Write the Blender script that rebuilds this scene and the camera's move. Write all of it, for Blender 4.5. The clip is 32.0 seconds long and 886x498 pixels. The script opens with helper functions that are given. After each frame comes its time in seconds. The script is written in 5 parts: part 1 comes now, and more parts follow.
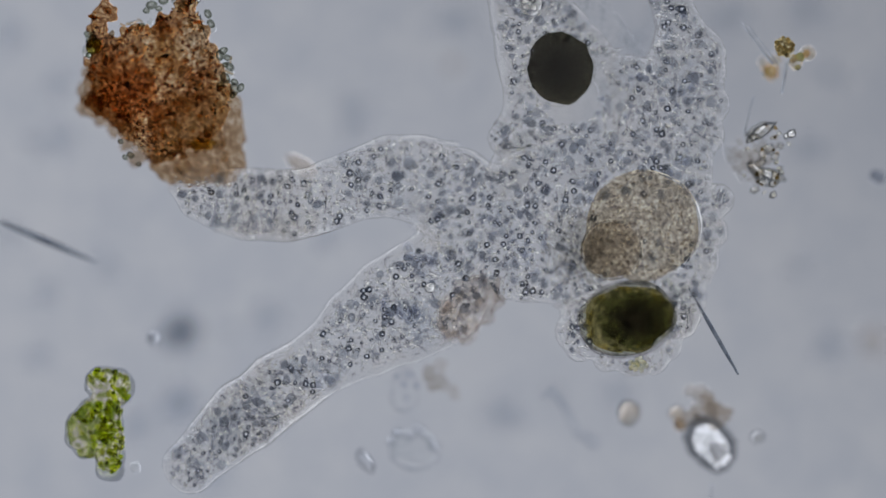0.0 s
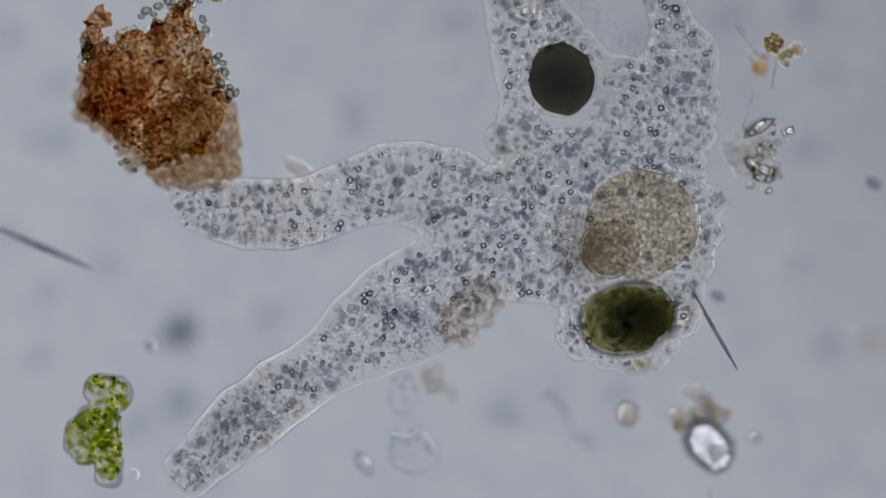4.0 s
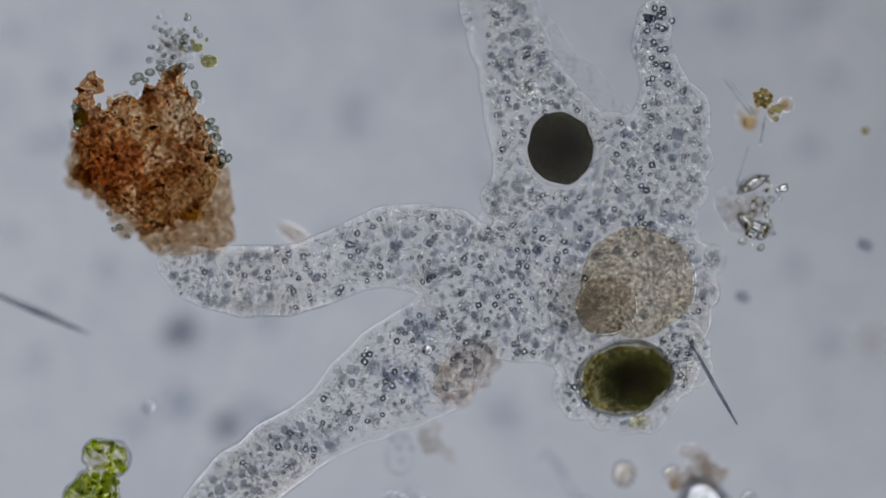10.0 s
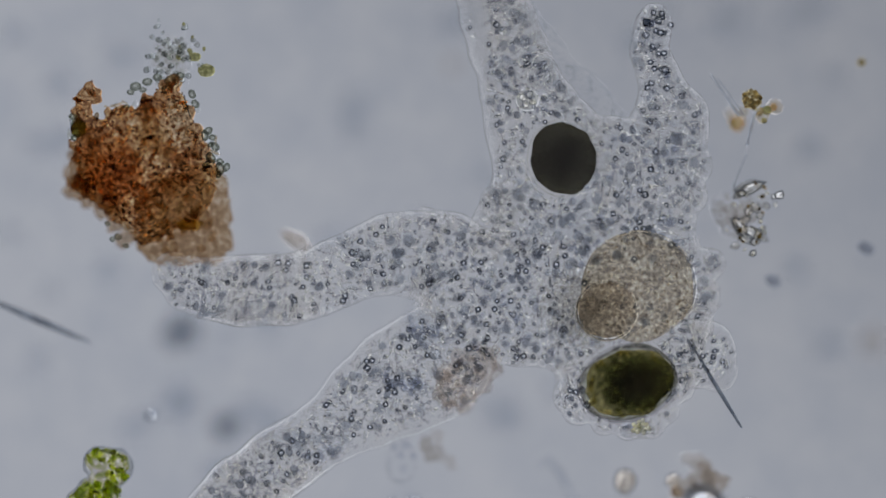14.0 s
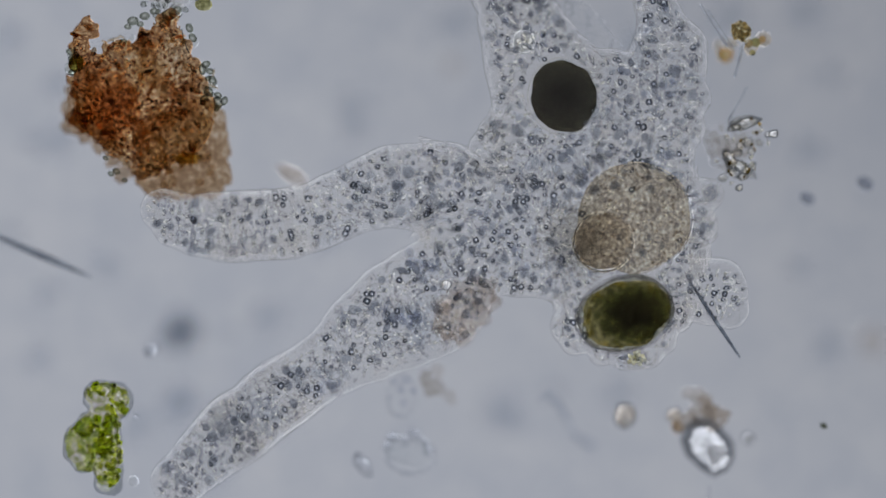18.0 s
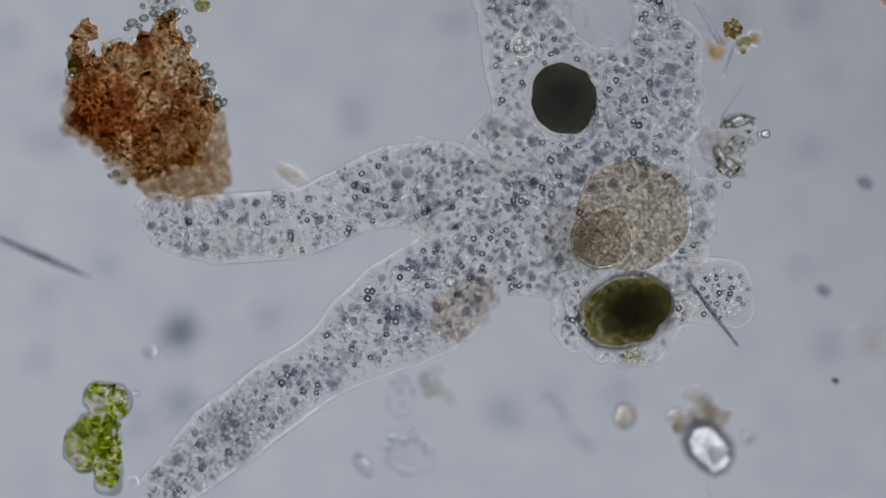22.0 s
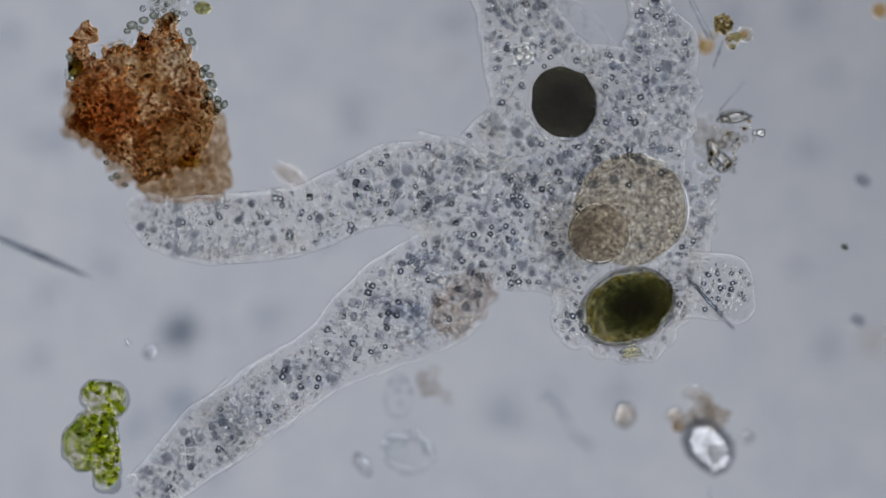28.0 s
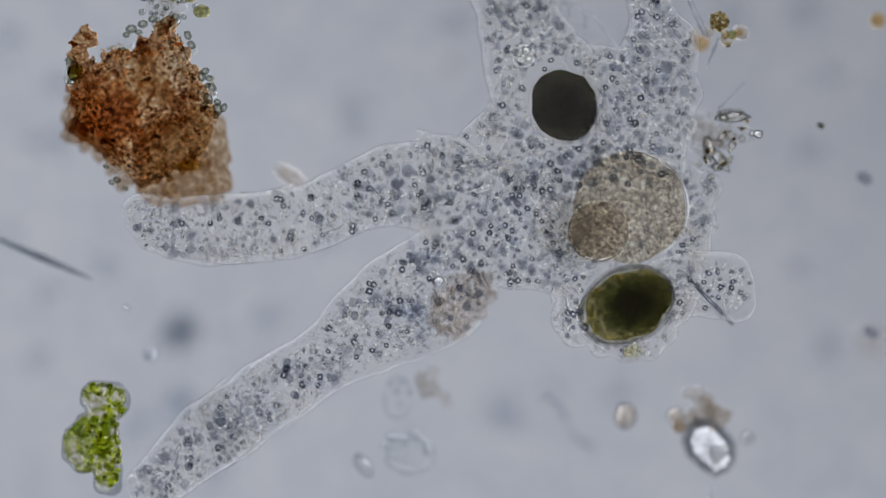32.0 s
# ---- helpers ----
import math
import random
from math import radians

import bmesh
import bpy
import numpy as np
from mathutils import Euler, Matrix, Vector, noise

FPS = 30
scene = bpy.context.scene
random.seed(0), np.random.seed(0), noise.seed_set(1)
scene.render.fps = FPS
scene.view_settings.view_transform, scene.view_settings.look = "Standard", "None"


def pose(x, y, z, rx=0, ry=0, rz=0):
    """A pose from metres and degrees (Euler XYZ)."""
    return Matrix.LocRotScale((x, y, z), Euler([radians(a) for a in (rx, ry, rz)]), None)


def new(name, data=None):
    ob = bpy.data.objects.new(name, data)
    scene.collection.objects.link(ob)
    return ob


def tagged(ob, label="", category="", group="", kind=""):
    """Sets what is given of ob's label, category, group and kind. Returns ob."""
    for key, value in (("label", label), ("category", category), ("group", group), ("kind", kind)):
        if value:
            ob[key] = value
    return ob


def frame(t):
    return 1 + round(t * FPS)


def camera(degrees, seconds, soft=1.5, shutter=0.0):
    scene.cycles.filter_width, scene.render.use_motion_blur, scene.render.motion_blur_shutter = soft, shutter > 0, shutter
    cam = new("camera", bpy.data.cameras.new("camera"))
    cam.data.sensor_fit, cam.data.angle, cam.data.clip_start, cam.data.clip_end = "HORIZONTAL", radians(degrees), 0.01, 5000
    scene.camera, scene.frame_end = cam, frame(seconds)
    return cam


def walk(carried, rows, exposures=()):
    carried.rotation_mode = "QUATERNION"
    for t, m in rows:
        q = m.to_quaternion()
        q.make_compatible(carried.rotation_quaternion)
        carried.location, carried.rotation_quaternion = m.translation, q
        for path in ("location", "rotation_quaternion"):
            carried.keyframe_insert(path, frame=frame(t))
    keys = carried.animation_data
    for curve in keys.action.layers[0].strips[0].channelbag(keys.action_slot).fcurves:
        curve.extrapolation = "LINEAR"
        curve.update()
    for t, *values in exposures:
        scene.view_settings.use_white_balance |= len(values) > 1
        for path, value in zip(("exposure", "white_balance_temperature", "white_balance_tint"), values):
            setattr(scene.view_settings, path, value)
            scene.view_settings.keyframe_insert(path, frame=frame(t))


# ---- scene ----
# A drop of pond water under a microscope: a large amoeba among debris on a glass slide, lit from beneath.
# Magnified model: 1 m stands for about 0.1 mm. Slide divisions: 300 to the metre, u to the right, v towards the viewer.
DIV = 300.0
FOCUS = 0.35          # height of the sharp plane above the slide
RISE = 2.6133 / math.tan(radians(2.5))
cam = camera(5, 32.0, soft=1.4)
cam.data.dof.use_dof = True
cam.data.dof.focus_distance = RISE
cam.data.dof.aperture_fstop = cam.data.lens / 1000 / (2 * 4.7)


def at(u, v, z=0.0):
    return ((u - 784) / DIV, (441 - v) / DIV, z)


# shift of the stage: seconds, divisions to the right, divisions down
STAGE = [(0, 2.5, -16.8), (0.5, 8.6, -17.3), (1, 3, -16.3), (1.5, -2.6, -16.3), (2, -1.6, -15.8), (2.5, -.5, -15.3), (3, -.5, -15.3),
         (3.5, -.5, -12.7), (5.5, -.5, -3), (6, 0, 0), (6.5, 0, 11.2), (7, -2.1, 23.5), (7.5, -2.6, 35.7), (8, -3.6, 47), (8.5, -3.1, 54.6)]
STAGE += [(9, -3.6, 60.2), (9.5, -5.1, 71.5), (10, -6.1, 100.6), (10.5, -5.6, 107.7), (11, -9.2, 139.4), (11.2, -9.2, 172), (11.5, -9.2, 205.2),
          (12, -7.7, 212.9), (12.5, -7.7, 206.8), (13, -4.6, 185.3), (13.5, -4.6, 165.4), (14, -3.1, 114.9), (14.5, -3.1, 75.1)]
STAGE += [(15.3, -2.6, 20), (16, -2.5, -6), (16.5, -2.5, -7.1), (17, -2, -3.6), (18, -2.5, -1.5), (19, -2.5, -1.5), (20, -3, -1), (21, -3, 0), (23, -2.5, 0), (25, -4, -1.5),
          (28, -4, -1), (30, -3.5, 0), (32, -3.5, .5)]
walk(cam, [(t, pose(-a / DIV, b / DIV, FOCUS + RISE)) for t, a, b in STAGE],
     exposures=[(0, 0.05), (6, 0.07), (11, 0.06), (12, 0.07), (13, -0.03), (14, -0.02), (16.5, 0.05), (19, 0.06), (28, 0.08), (30, 0.09), (32, 0.13)])

# ---- light: the microscope's illuminator far below, dim room light around ----
world = bpy.data.worlds.new("dim_room")
scene.world = world
world.use_nodes = True
world.node_tree.nodes["Background"].inputs[0].default_value = (0.62, 0.74, 1.0, 1)
world.node_tree.nodes["Background"].inputs[1].default_value = 0.09


# ---- materials ----
def nodes_of(name):
    m = bpy.data.materials.new(name)
    m.use_nodes = True
    t = m.node_tree
    t.nodes.clear()
    out = t.nodes.new("ShaderNodeOutputMaterial")
    return m, t, out


def mottle(t, scale, detail, stops, rough=0.6, big=None, radial=None):
    """A colour that varies with a noise in the object's own space; radial (x, y, rx, ry, weight, share of noise): the
    colour lightens or, with a negative weight, darkens outward from a centre.
    """
    co = t.nodes.new("ShaderNodeTexCoord")
    no = t.nodes.new("ShaderNodeTexNoise")
    no.inputs["Scale"].default_value, no.inputs["Detail"].default_value, no.inputs["Roughness"].default_value = scale, detail, rough
    t.links.new(co.outputs["Object"], no.inputs["Vector"])
    ramp = t.nodes.new("ShaderNodeValToRGB")
    while len(ramp.color_ramp.elements) < len(stops):
        ramp.color_ramp.elements.new(0.5)
    for e, (p, c) in zip(ramp.color_ramp.elements, stops):
        e.position, e.color = p, (*c, 1)
    fac = no.outputs["Fac"]
    if radial:
        if len(radial) > 5:
            calm = t.nodes.new("ShaderNodeMath")
            calm.operation = "MULTIPLY_ADD"
            calm.inputs[1].default_value, calm.inputs[2].default_value = radial[5], 0.5 - 0.5 * radial[5] - 0.15
            t.links.new(fac, calm.inputs[0])
            fac = calm.outputs[0]
        mv = t.nodes.new("ShaderNodeMapping")
        mv.vector_type = "TEXTURE"
        mv.inputs["Location"].default_value = (radial[0], radial[1], 0)
        mv.inputs["Scale"].default_value = (radial[2], radial[3], 1e6)
        t.links.new(co.outputs["Object"], mv.inputs["Vector"])
        ln = t.nodes.new("ShaderNodeVectorMath")
        ln.operation = "LENGTH"
        t.links.new(mv.outputs[0], ln.inputs[0])
        ra = t.nodes.new("ShaderNodeMath")
        ra.operation = "MULTIPLY_ADD"
        ra.inputs[1].default_value = radial[4]
        t.links.new(ln.outputs["Value"], ra.inputs[0])
        t.links.new(fac, ra.inputs[2])
        fac = ra.outputs[0]
    if big:
        wide = t.nodes.new("ShaderNodeTexNoise")
        wide.inputs["Scale"].default_value, wide.inputs["Detail"].default_value = big[0], 2
        t.links.new(co.outputs["Object"], wide.inputs["Vector"])
        add = t.nodes.new("ShaderNodeMath")
        add.operation = "MULTIPLY_ADD"
        add.inputs[1].default_value = big[1]
        t.links.new(wide.outputs["Fac"], add.inputs[0])
        t.links.new(fac, add.inputs[2])
        less = t.nodes.new("ShaderNodeMath")
        less.operation = "SUBTRACT"
        less.inputs[1].default_value = big[1] * 0.5
        t.links.new(add.outputs[0], less.inputs[0])
        t.links.new(less.outputs[0], ramp.inputs["Fac"])
    else:
        t.links.new(fac, ramp.inputs["Fac"])
    return ramp.outputs["Color"]


def per_object(t, colour, low, high):
    """Multiply a colour by a random grey, one for each object."""
    info = t.nodes.new("ShaderNodeObjectInfo")
    mp = t.nodes.new("ShaderNodeMapRange")
    mp.inputs["To Min"].default_value, mp.inputs["To Max"].default_value = low, high
    t.links.new(info.outputs["Random"], mp.inputs["Value"])
    mul = t.nodes.new("ShaderNodeMix")
    mul.data_type, mul.blend_type = "RGBA", "MULTIPLY"
    mul.inputs["Factor"].default_value = 1
    t.links.new(colour, mul.inputs["A"])
    t.links.new(mp.outputs["Result"], mul.inputs["B"])
    return mul.outputs["Result"]


def clear(name, ior, stops, scale=40, detail=2, bump=0.0, bump_scale=30, rough=0.0, rnd=None, big=None, share=1.0, radial=None):
    """A clear, light-bending substance with a faint tint."""
    m, t, out = nodes_of(name)
    b = t.nodes.new("ShaderNodeBsdfRefraction")
    b.inputs["IOR"].default_value, b.inputs["Roughness"].default_value = ior, rough
    col = mottle(t, scale, detail, stops, 0.6, big, radial)
    t.links.new(per_object(t, col, *rnd) if rnd else col, b.inputs["Color"])
    if bump:
        no = t.nodes.new("ShaderNodeTexNoise")
        no.inputs["Scale"].default_value, no.inputs["Detail"].default_value = bump_scale, 3
        co = t.nodes.new("ShaderNodeTexCoord")
        t.links.new(co.outputs["Object"], no.inputs["Vector"])
        bp = t.nodes.new("ShaderNodeBump")
        bp.inputs["Strength"].default_value, bp.inputs["Distance"].default_value = 1, bump
        t.links.new(no.outputs["Fac"], bp.inputs["Height"])
        t.links.new(bp.outputs["Normal"], b.inputs["Normal"])
    if share < 1:
        # a skin so thin that most of the light goes straight through
        tr = t.nodes.new("ShaderNodeBsdfTransparent")
        t.links.new(col, tr.inputs["Color"])
        mx = t.nodes.new("ShaderNodeMixShader")
        mx.inputs[0].default_value = share
        t.links.new(tr.outputs[0], mx.inputs[1])
        t.links.new(b.outputs[0], mx.inputs[2])
        t.links.new(mx.outputs[0], out.inputs[0])
    else:
        t.links.new(b.outputs[0], out.inputs[0])
    return m


def pigment(name, stops, scale, detail=4, matte=0.15, shade=(0.1, 0.08, 0.06), rnd=(1, 1), rough=0.65, big=None):
    """A coloured substance through which the light passes, with a little matte scatter."""
    m, t, out = nodes_of(name)
    tr = t.nodes.new("ShaderNodeBsdfTransparent")
    col = mottle(t, scale, detail, stops, rough, big)
    if rnd != (1, 1):
        col = per_object(t, col, *rnd)
    t.links.new(col, tr.inputs["Color"])
    tl = t.nodes.new("ShaderNodeBsdfTranslucent")
    tl.inputs["Color"].default_value = (*shade, 1)
    if matte == 1:
        t.links.new(col, tl.inputs["Color"])
    mx = t.nodes.new("ShaderNodeMixShader")
    mx.inputs[0].default_value = matte
    t.links.new(tr.outputs[0], mx.inputs[1])
    t.links.new(tl.outputs[0], mx.inputs[2])
    t.links.new(mx.outputs[0], out.inputs[0])
    return m


def rust_mat(name, scale, rusty, glassy):
    """Matted debris: iron-stained on one side, greyer and glassier on the other."""
    m, t, out = nodes_of(name)
    b = t.nodes.new("ShaderNodeBsdfRefraction")
    b.inputs["IOR"].default_value, b.inputs["Roughness"].default_value = 1.03, 0.0
    one, two = mottle(t, scale, 9, rusty, 0.8, (6, 0.28)), mottle(t, scale, 9, glassy, 0.8, (6, 0.28))
    co = t.nodes.new("ShaderNodeTexCoord")
    no = t.nodes.new("ShaderNodeTexNoise")
    no.inputs["Scale"].default_value, no.inputs["Detail"].default_value = 5, 5
    t.links.new(co.outputs["Object"], no.inputs["Vector"])
    sep = t.nodes.new("ShaderNodeSeparateXYZ")
    t.links.new(co.outputs["Object"], sep.inputs[0])
    across = t.nodes.new("ShaderNodeMath")
    across.operation = "MULTIPLY_ADD"
    across.inputs[1].default_value = 0.55
    t.links.new(sep.outputs["X"], across.inputs[0])
    t.links.new(no.outputs["Fac"], across.inputs[2])
    up = t.nodes.new("ShaderNodeMath")
    up.operation = "MULTIPLY_ADD"
    up.inputs[1].default_value = -0.8
    low = t.nodes.new("ShaderNodeMath")
    low.operation = "MINIMUM"
    low.inputs[1].default_value = 0.0
    t.links.new(sep.outputs["Y"], low.inputs[0])
    t.links.new(low.outputs[0], up.inputs[0])
    t.links.new(across.outputs[0], up.inputs[2])
    rng = t.nodes.new("ShaderNodeMapRange")
    rng.inputs["From Min"].default_value, rng.inputs["From Max"].default_value = 0.5, 0.85
    t.links.new(up.outputs[0], rng.inputs["Value"])
    mx = t.nodes.new("ShaderNodeMix")
    mx.data_type = "RGBA"
    t.links.new(rng.outputs["Result"], mx.inputs["Factor"])
    t.links.new(one, mx.inputs["A"])
    t.links.new(two, mx.inputs["B"])
    t.links.new(mx.outputs["Result"], b.inputs["Color"])
    t.links.new(b.outputs[0], out.inputs[0])
    return m


def grey(*values):
    return [(p, (c * 0.995, c * 0.985, c * 0.97)) for p, c in values]


CYTOPLASM = clear("cytoplasm", 1.12, grey((0.36, 0.88), (0.47, 0.99), (0.55, 1.0)), 46, 7, big=(6, 0.25), share=0.15)
CRYSTAL_GRAIN = clear("granule", 1.65, [(0.3, (0.90, 0.91, 0.94)), (0.7, (1, 1, 1))], 8)
VEIL = clear("veil", 1.12, [(0.36, (0.80, 0.81, 0.82)), (0.48, (0.93, 0.935, 0.94)), (0.56, (0.97, 0.97, 0.97))], 30, 5, big=(6, 0.3), share=0.2)
VESICLE_SKIN = clear("vesicle_skin", 1.16, [(0.3, (0.90, 0.90, 0.86)), (0.7, (1, 1, 0.98))], 12)
DROPLET = clear("droplet", 1.02, [(0.3, (0.62, 0.64, 0.68)), (0.7, (0.89, 0.90, 0.915))], 3, big=(1.2, 0.5))
DEEP = clear("deep_droplet", 1.03, [(0.3, (0.72, 0.74, 0.79)), (0.7, (0.95, 0.955, 0.97))], 5, 3)
ENDOPLASM = clear("endoplasm", 1.0, [(0.35, (0.63, 0.635, 0.68)), (0.44, (0.87, 0.86, 0.87)), (0.52, (1, 0.98, 0.955)), (0.62, (1, 1, 0.975))], 58, 3, big=(15, 0.4))
GRIT = clear("grit", 1.3, [(0.3, (0.88, 0.89, 0.90)), (0.7, (0.98, 0.98, 0.98))], 8)
SPECK = clear("speck", 1.3, [(0.3, (0.98, 0.97, 0.95)), (0.7, (1, 1, 0.97))], 8, share=0.72)
NUCLEUS_GRIT = clear("nucleus_grit", 1.02, [(0.35, (0.62, 0.55, 0.46)), (0.65, (0.84, 0.79, 0.70))], 12)
BRIGHT_DROP = clear("bright_droplet", 1.45, [(0.3, (0.99, 0.96, 0.90)), (0.7, (1, 1, 0.97))], 10)
CLEAR_MARGIN = clear("clear_margin", 1.1, [(0.3, (0.97, 0.965, 0.95)), (0.7, (1, 1, 0.99))], 10)
MEMBRANE = clear("thin_membrane", 1.3, [(0.3, (0.97, 0.965, 0.95)), (0.7, (1, 1, 0.99))], 10)
NUCLEUS = clear("nucleus", 1.02, [(0.35, (0.50, 0.435, 0.35)), (0.47, (0.67, 0.595, 0.48)), (0.57, (0.79, 0.715, 0.58)), (0.69, (1, 0.93, 0.77))], 44, 4, big=(11, 0.4), share=0.5)
VESICLE = clear("vesicle", 1.0, [(0.40, (0.54, 0.515, 0.475)), (0.62, (0.70, 0.68, 0.64)), (0.86, (1, 1, 1))], 40, 5, radial=(0, 0, 0.28, 0.28, 0.5, 0.8))
NUCLEOLUS = clear("nucleolus", 1.03, [(0.36, (0.70, 0.645, 0.58)), (0.5, (0.82, 0.77, 0.70)), (0.64, (0.97, 0.93, 0.87))], 36, 4, big=(12, 0.3), share=0.9)
DARK_SHELL = clear("dark_shell", 1.02, [(0.48, (0.046, 0.043, 0.038)), (0.70, (0.080, 0.075, 0.058)), (0.84, (0.13, 0.12, 0.08)), (0.94, (0.25, 0.23, 0.15))], 24, 5, radial=(0, 0, 0.2, 0.2, 0.42, 0.8))
# the shell's grey tint also paints shade round the food ball's edge
GREEN_SHELL = clear("green_shell", 1.02, [(0.35, (0.40, 0.41, 0.37)), (0.5, (0.56, 0.56, 0.50)), (0.66, (0.80, 0.78, 0.68))], 20, 5, share=0.6)
GREEN_LUMP = clear("green_lump", 1.03, [(0.35, (0.80, 0.78, 0.56)), (0.65, (0.99, 0.96, 0.82))], 22, rnd=(0.85, 1.05))
# dark grey that stands in for the shadowed rim of the green food ball
VACUOLE_SHADE = clear("vacuole_wall", 1.01, [(0.3, (0.50, 0.49, 0.51)), (0.7, (0.74, 0.73, 0.74))], 14, 4)
GREEN_FLESH = clear("green_flesh", 1.01, [(0.45, (0.042, 0.036, 0.022)), (0.64, (0.075, 0.070, 0.030)), (0.78, (0.18, 0.18, 0.06)), (0.93, (0.62, 0.55, 0.28))], 26, 5, radial=(0.05, 0.0, 0.25, 0.18, 0.52, 0.7))
RUST = rust_mat("rust", 34, [(0.34, (0.11, 0.046, 0.026)), (0.42, (0.29, 0.122, 0.056)), (0.49, (0.52, 0.27, 0.12)), (0.56, (0.75, 0.48, 0.25)), (0.64, (0.99, 0.78, 0.50))],
                [(0.32, (0.13, 0.082, 0.044)), (0.40, (0.31, 0.21, 0.112)), (0.47, (0.55, 0.39, 0.22)), (0.54, (0.79, 0.63, 0.415)), (0.62, (1, 0.90, 0.71))])
RUST_FLAKE = clear("rust_flake", 1.05, [(0.35, (0.50, 0.32, 0.19)), (0.5, (0.82, 0.64, 0.44)), (0.66, (1, 0.93, 0.80))], 12, 5, rnd=(0.55, 1.1))
TAN = clear("tan_film", 1.02, [(0.50, (0.42, 0.26, 0.145)), (0.66, (0.61, 0.43, 0.265)), (0.86, (0.92, 0.78, 0.61))], 24, 7, radial=(0.2, -0.3, 0.42, 0.42, 0.22))
OCHRE = clear("ochre", 1.03, [(0.35, (0.50, 0.34, 0.05)), (0.65, (0.95, 0.78, 0.28))], 14, 4)
CHLOROPLAST = clear("chloroplast", 1.05, [(0.35, (0.44, 0.56, 0.03)), (0.5, (0.80, 0.88, 0.10)), (0.65, (1, 1.0, 0.40))], 2.5, 4, rnd=(0.5, 1.15))
ALGA_PLASM = clear("alga_plasm", 1.02, [(0.36, (0.28, 0.35, 0.07)), (0.47, (0.58, 0.60, 0.24)), (0.56, (0.90, 0.82, 0.64)), (0.66, (1, 0.93, 0.85))], 16, 6, big=(7, 0.35))
ALGA_WALL = clear("alga_wall", 1.2, [(0.3, (0.74, 0.76, 0.80)), (0.7, (0.92, 0.93, 0.95))], 10, share=0.35)
YELLOW = clear("yellow_grain", 1.12, [(0.35, (0.97, 0.94, 0.76)), (0.65, (1, 1, 0.92))], 18, rnd=(0.9, 1.05))
GOLD_GRAIN = clear("gold_grain", 1.07, [(0.35, (0.50, 0.38, 0.15)), (0.65, (1, 0.88, 0.58))], 20, rnd=(0.6, 1.15))
OLIVE = clear("olive_cell", 1.06, [(0.35, (0.26, 0.25, 0.09)), (0.5, (0.48, 0.46, 0.20)), (0.65, (0.76, 0.71, 0.42))], 2.2, 5)
GOLD = clear("golden", 1.06, [(0.35, (0.26, 0.20, 0.08)), (0.52, (0.62, 0.50, 0.26)), (0.68, (0.97, 0.90, 0.70))], 34, 5)
PALE_GOLD = clear("pale_golden", 1.08, [(0.35, (0.80, 0.70, 0.56)), (0.65, (1, 0.95, 0.88))], 16, 4)
ORANGE = clear("orange", 1.04, [(0.35, (0.72, 0.42, 0.12)), (0.65, (1, 0.78, 0.46))], 12)
NEEDLE = clear("silica", 1.4, [(0.3, (0.12, 0.14, 0.18)), (0.7, (0.34, 0.38, 0.42))], 10)
SPINE = clear("spine_silica", 1.22, [(0.3, (0.55, 0.58, 0.62)), (0.7, (0.85, 0.86, 0.86))], 10)
BLURRED_CELL = clear("blurred_cell", 1.02, [(0.3, (0.42, 0.45, 0.51)), (0.7, (0.66, 0.69, 0.75))], 9, 3)
SMUDGE = clear("smudge", 1.0, [(0.55, (0.14, 0.18, 0.24)), (1.0, (0.96, 0.97, 0.98))], 9, 3, radial=(0, 0, 0.135, 0.125, 0.42))
HAZE = clear("faint_smudge", 1.0, [(0.45, (0.74, 0.77, 0.81)), (0.85, (0.97, 0.975, 0.985))], 6, 3, radial=(0, 0, 0.12, 0.12, 0.25))
FOOD = clear("food_mass", 1.08, [(0.36, (0.58, 0.52, 0.47)), (0.5, (0.80, 0.75, 0.71)), (0.64, (1, 0.97, 0.94))], 26, 6, share=0.4)
BROWN_SOFT = clear("brown_lump", 1.01, [(0.35, (0.44, 0.31, 0.21)), (0.65, (0.82, 0.69, 0.55))], 3, 5)
TAN_LUMP = clear("tan_lump", 1.04, [(0.35, (0.76, 0.63, 0.48)), (0.65, (1, 0.92, 0.80))], 14, 4, rnd=(0.75, 1.05))
RED_MAT = clear("red_mat", 1.02, [(0.46, (0.26, 0.095, 0.05)), (0.58, (0.56, 0.27, 0.13)), (0.72, (0.88, 0.62, 0.40)), (0.92, (1, 0.97, 0.93))], 40, 7, radial=(-0.2, 0.04, 0.3, 0.3, 0.46))
BROWN_HAZE = clear("brown_smudge", 1.05, [(0.35, (0.76, 0.70, 0.65)), (0.65, (0.96, 0.93, 0.90))], 8, 4)

QUARTZ = clear("quartz_glass", 1.42, [(0.3, (0.90, 0.92, 0.95)), (0.7, (1, 1, 1))], 8, rough=0.09, share=0.7)
CRYSTAL = clear("mineral", 1.1, [(0.3, (0.90, 0.88, 0.82)), (0.7, (1, 1, 0.97))], 12, bump=0.01, bump_scale=12)

BROWN_DARK = pigment("brown_detritus", [(0.35, (0.64, 0.59, 0.53)), (0.65, (0.97, 0.95, 0.92))], 12, 5, .03)


def plain_clear():
    m, t, out = nodes_of("water_contact")
    t.links.new(t.nodes.new("ShaderNodeBsdfTransparent").outputs[0], out.inputs[0])
    return m


WATER_CONTACT = plain_clear()


# strength of the glow added round the lamp to light up bent rays
UNSEEN_RING = 3.4


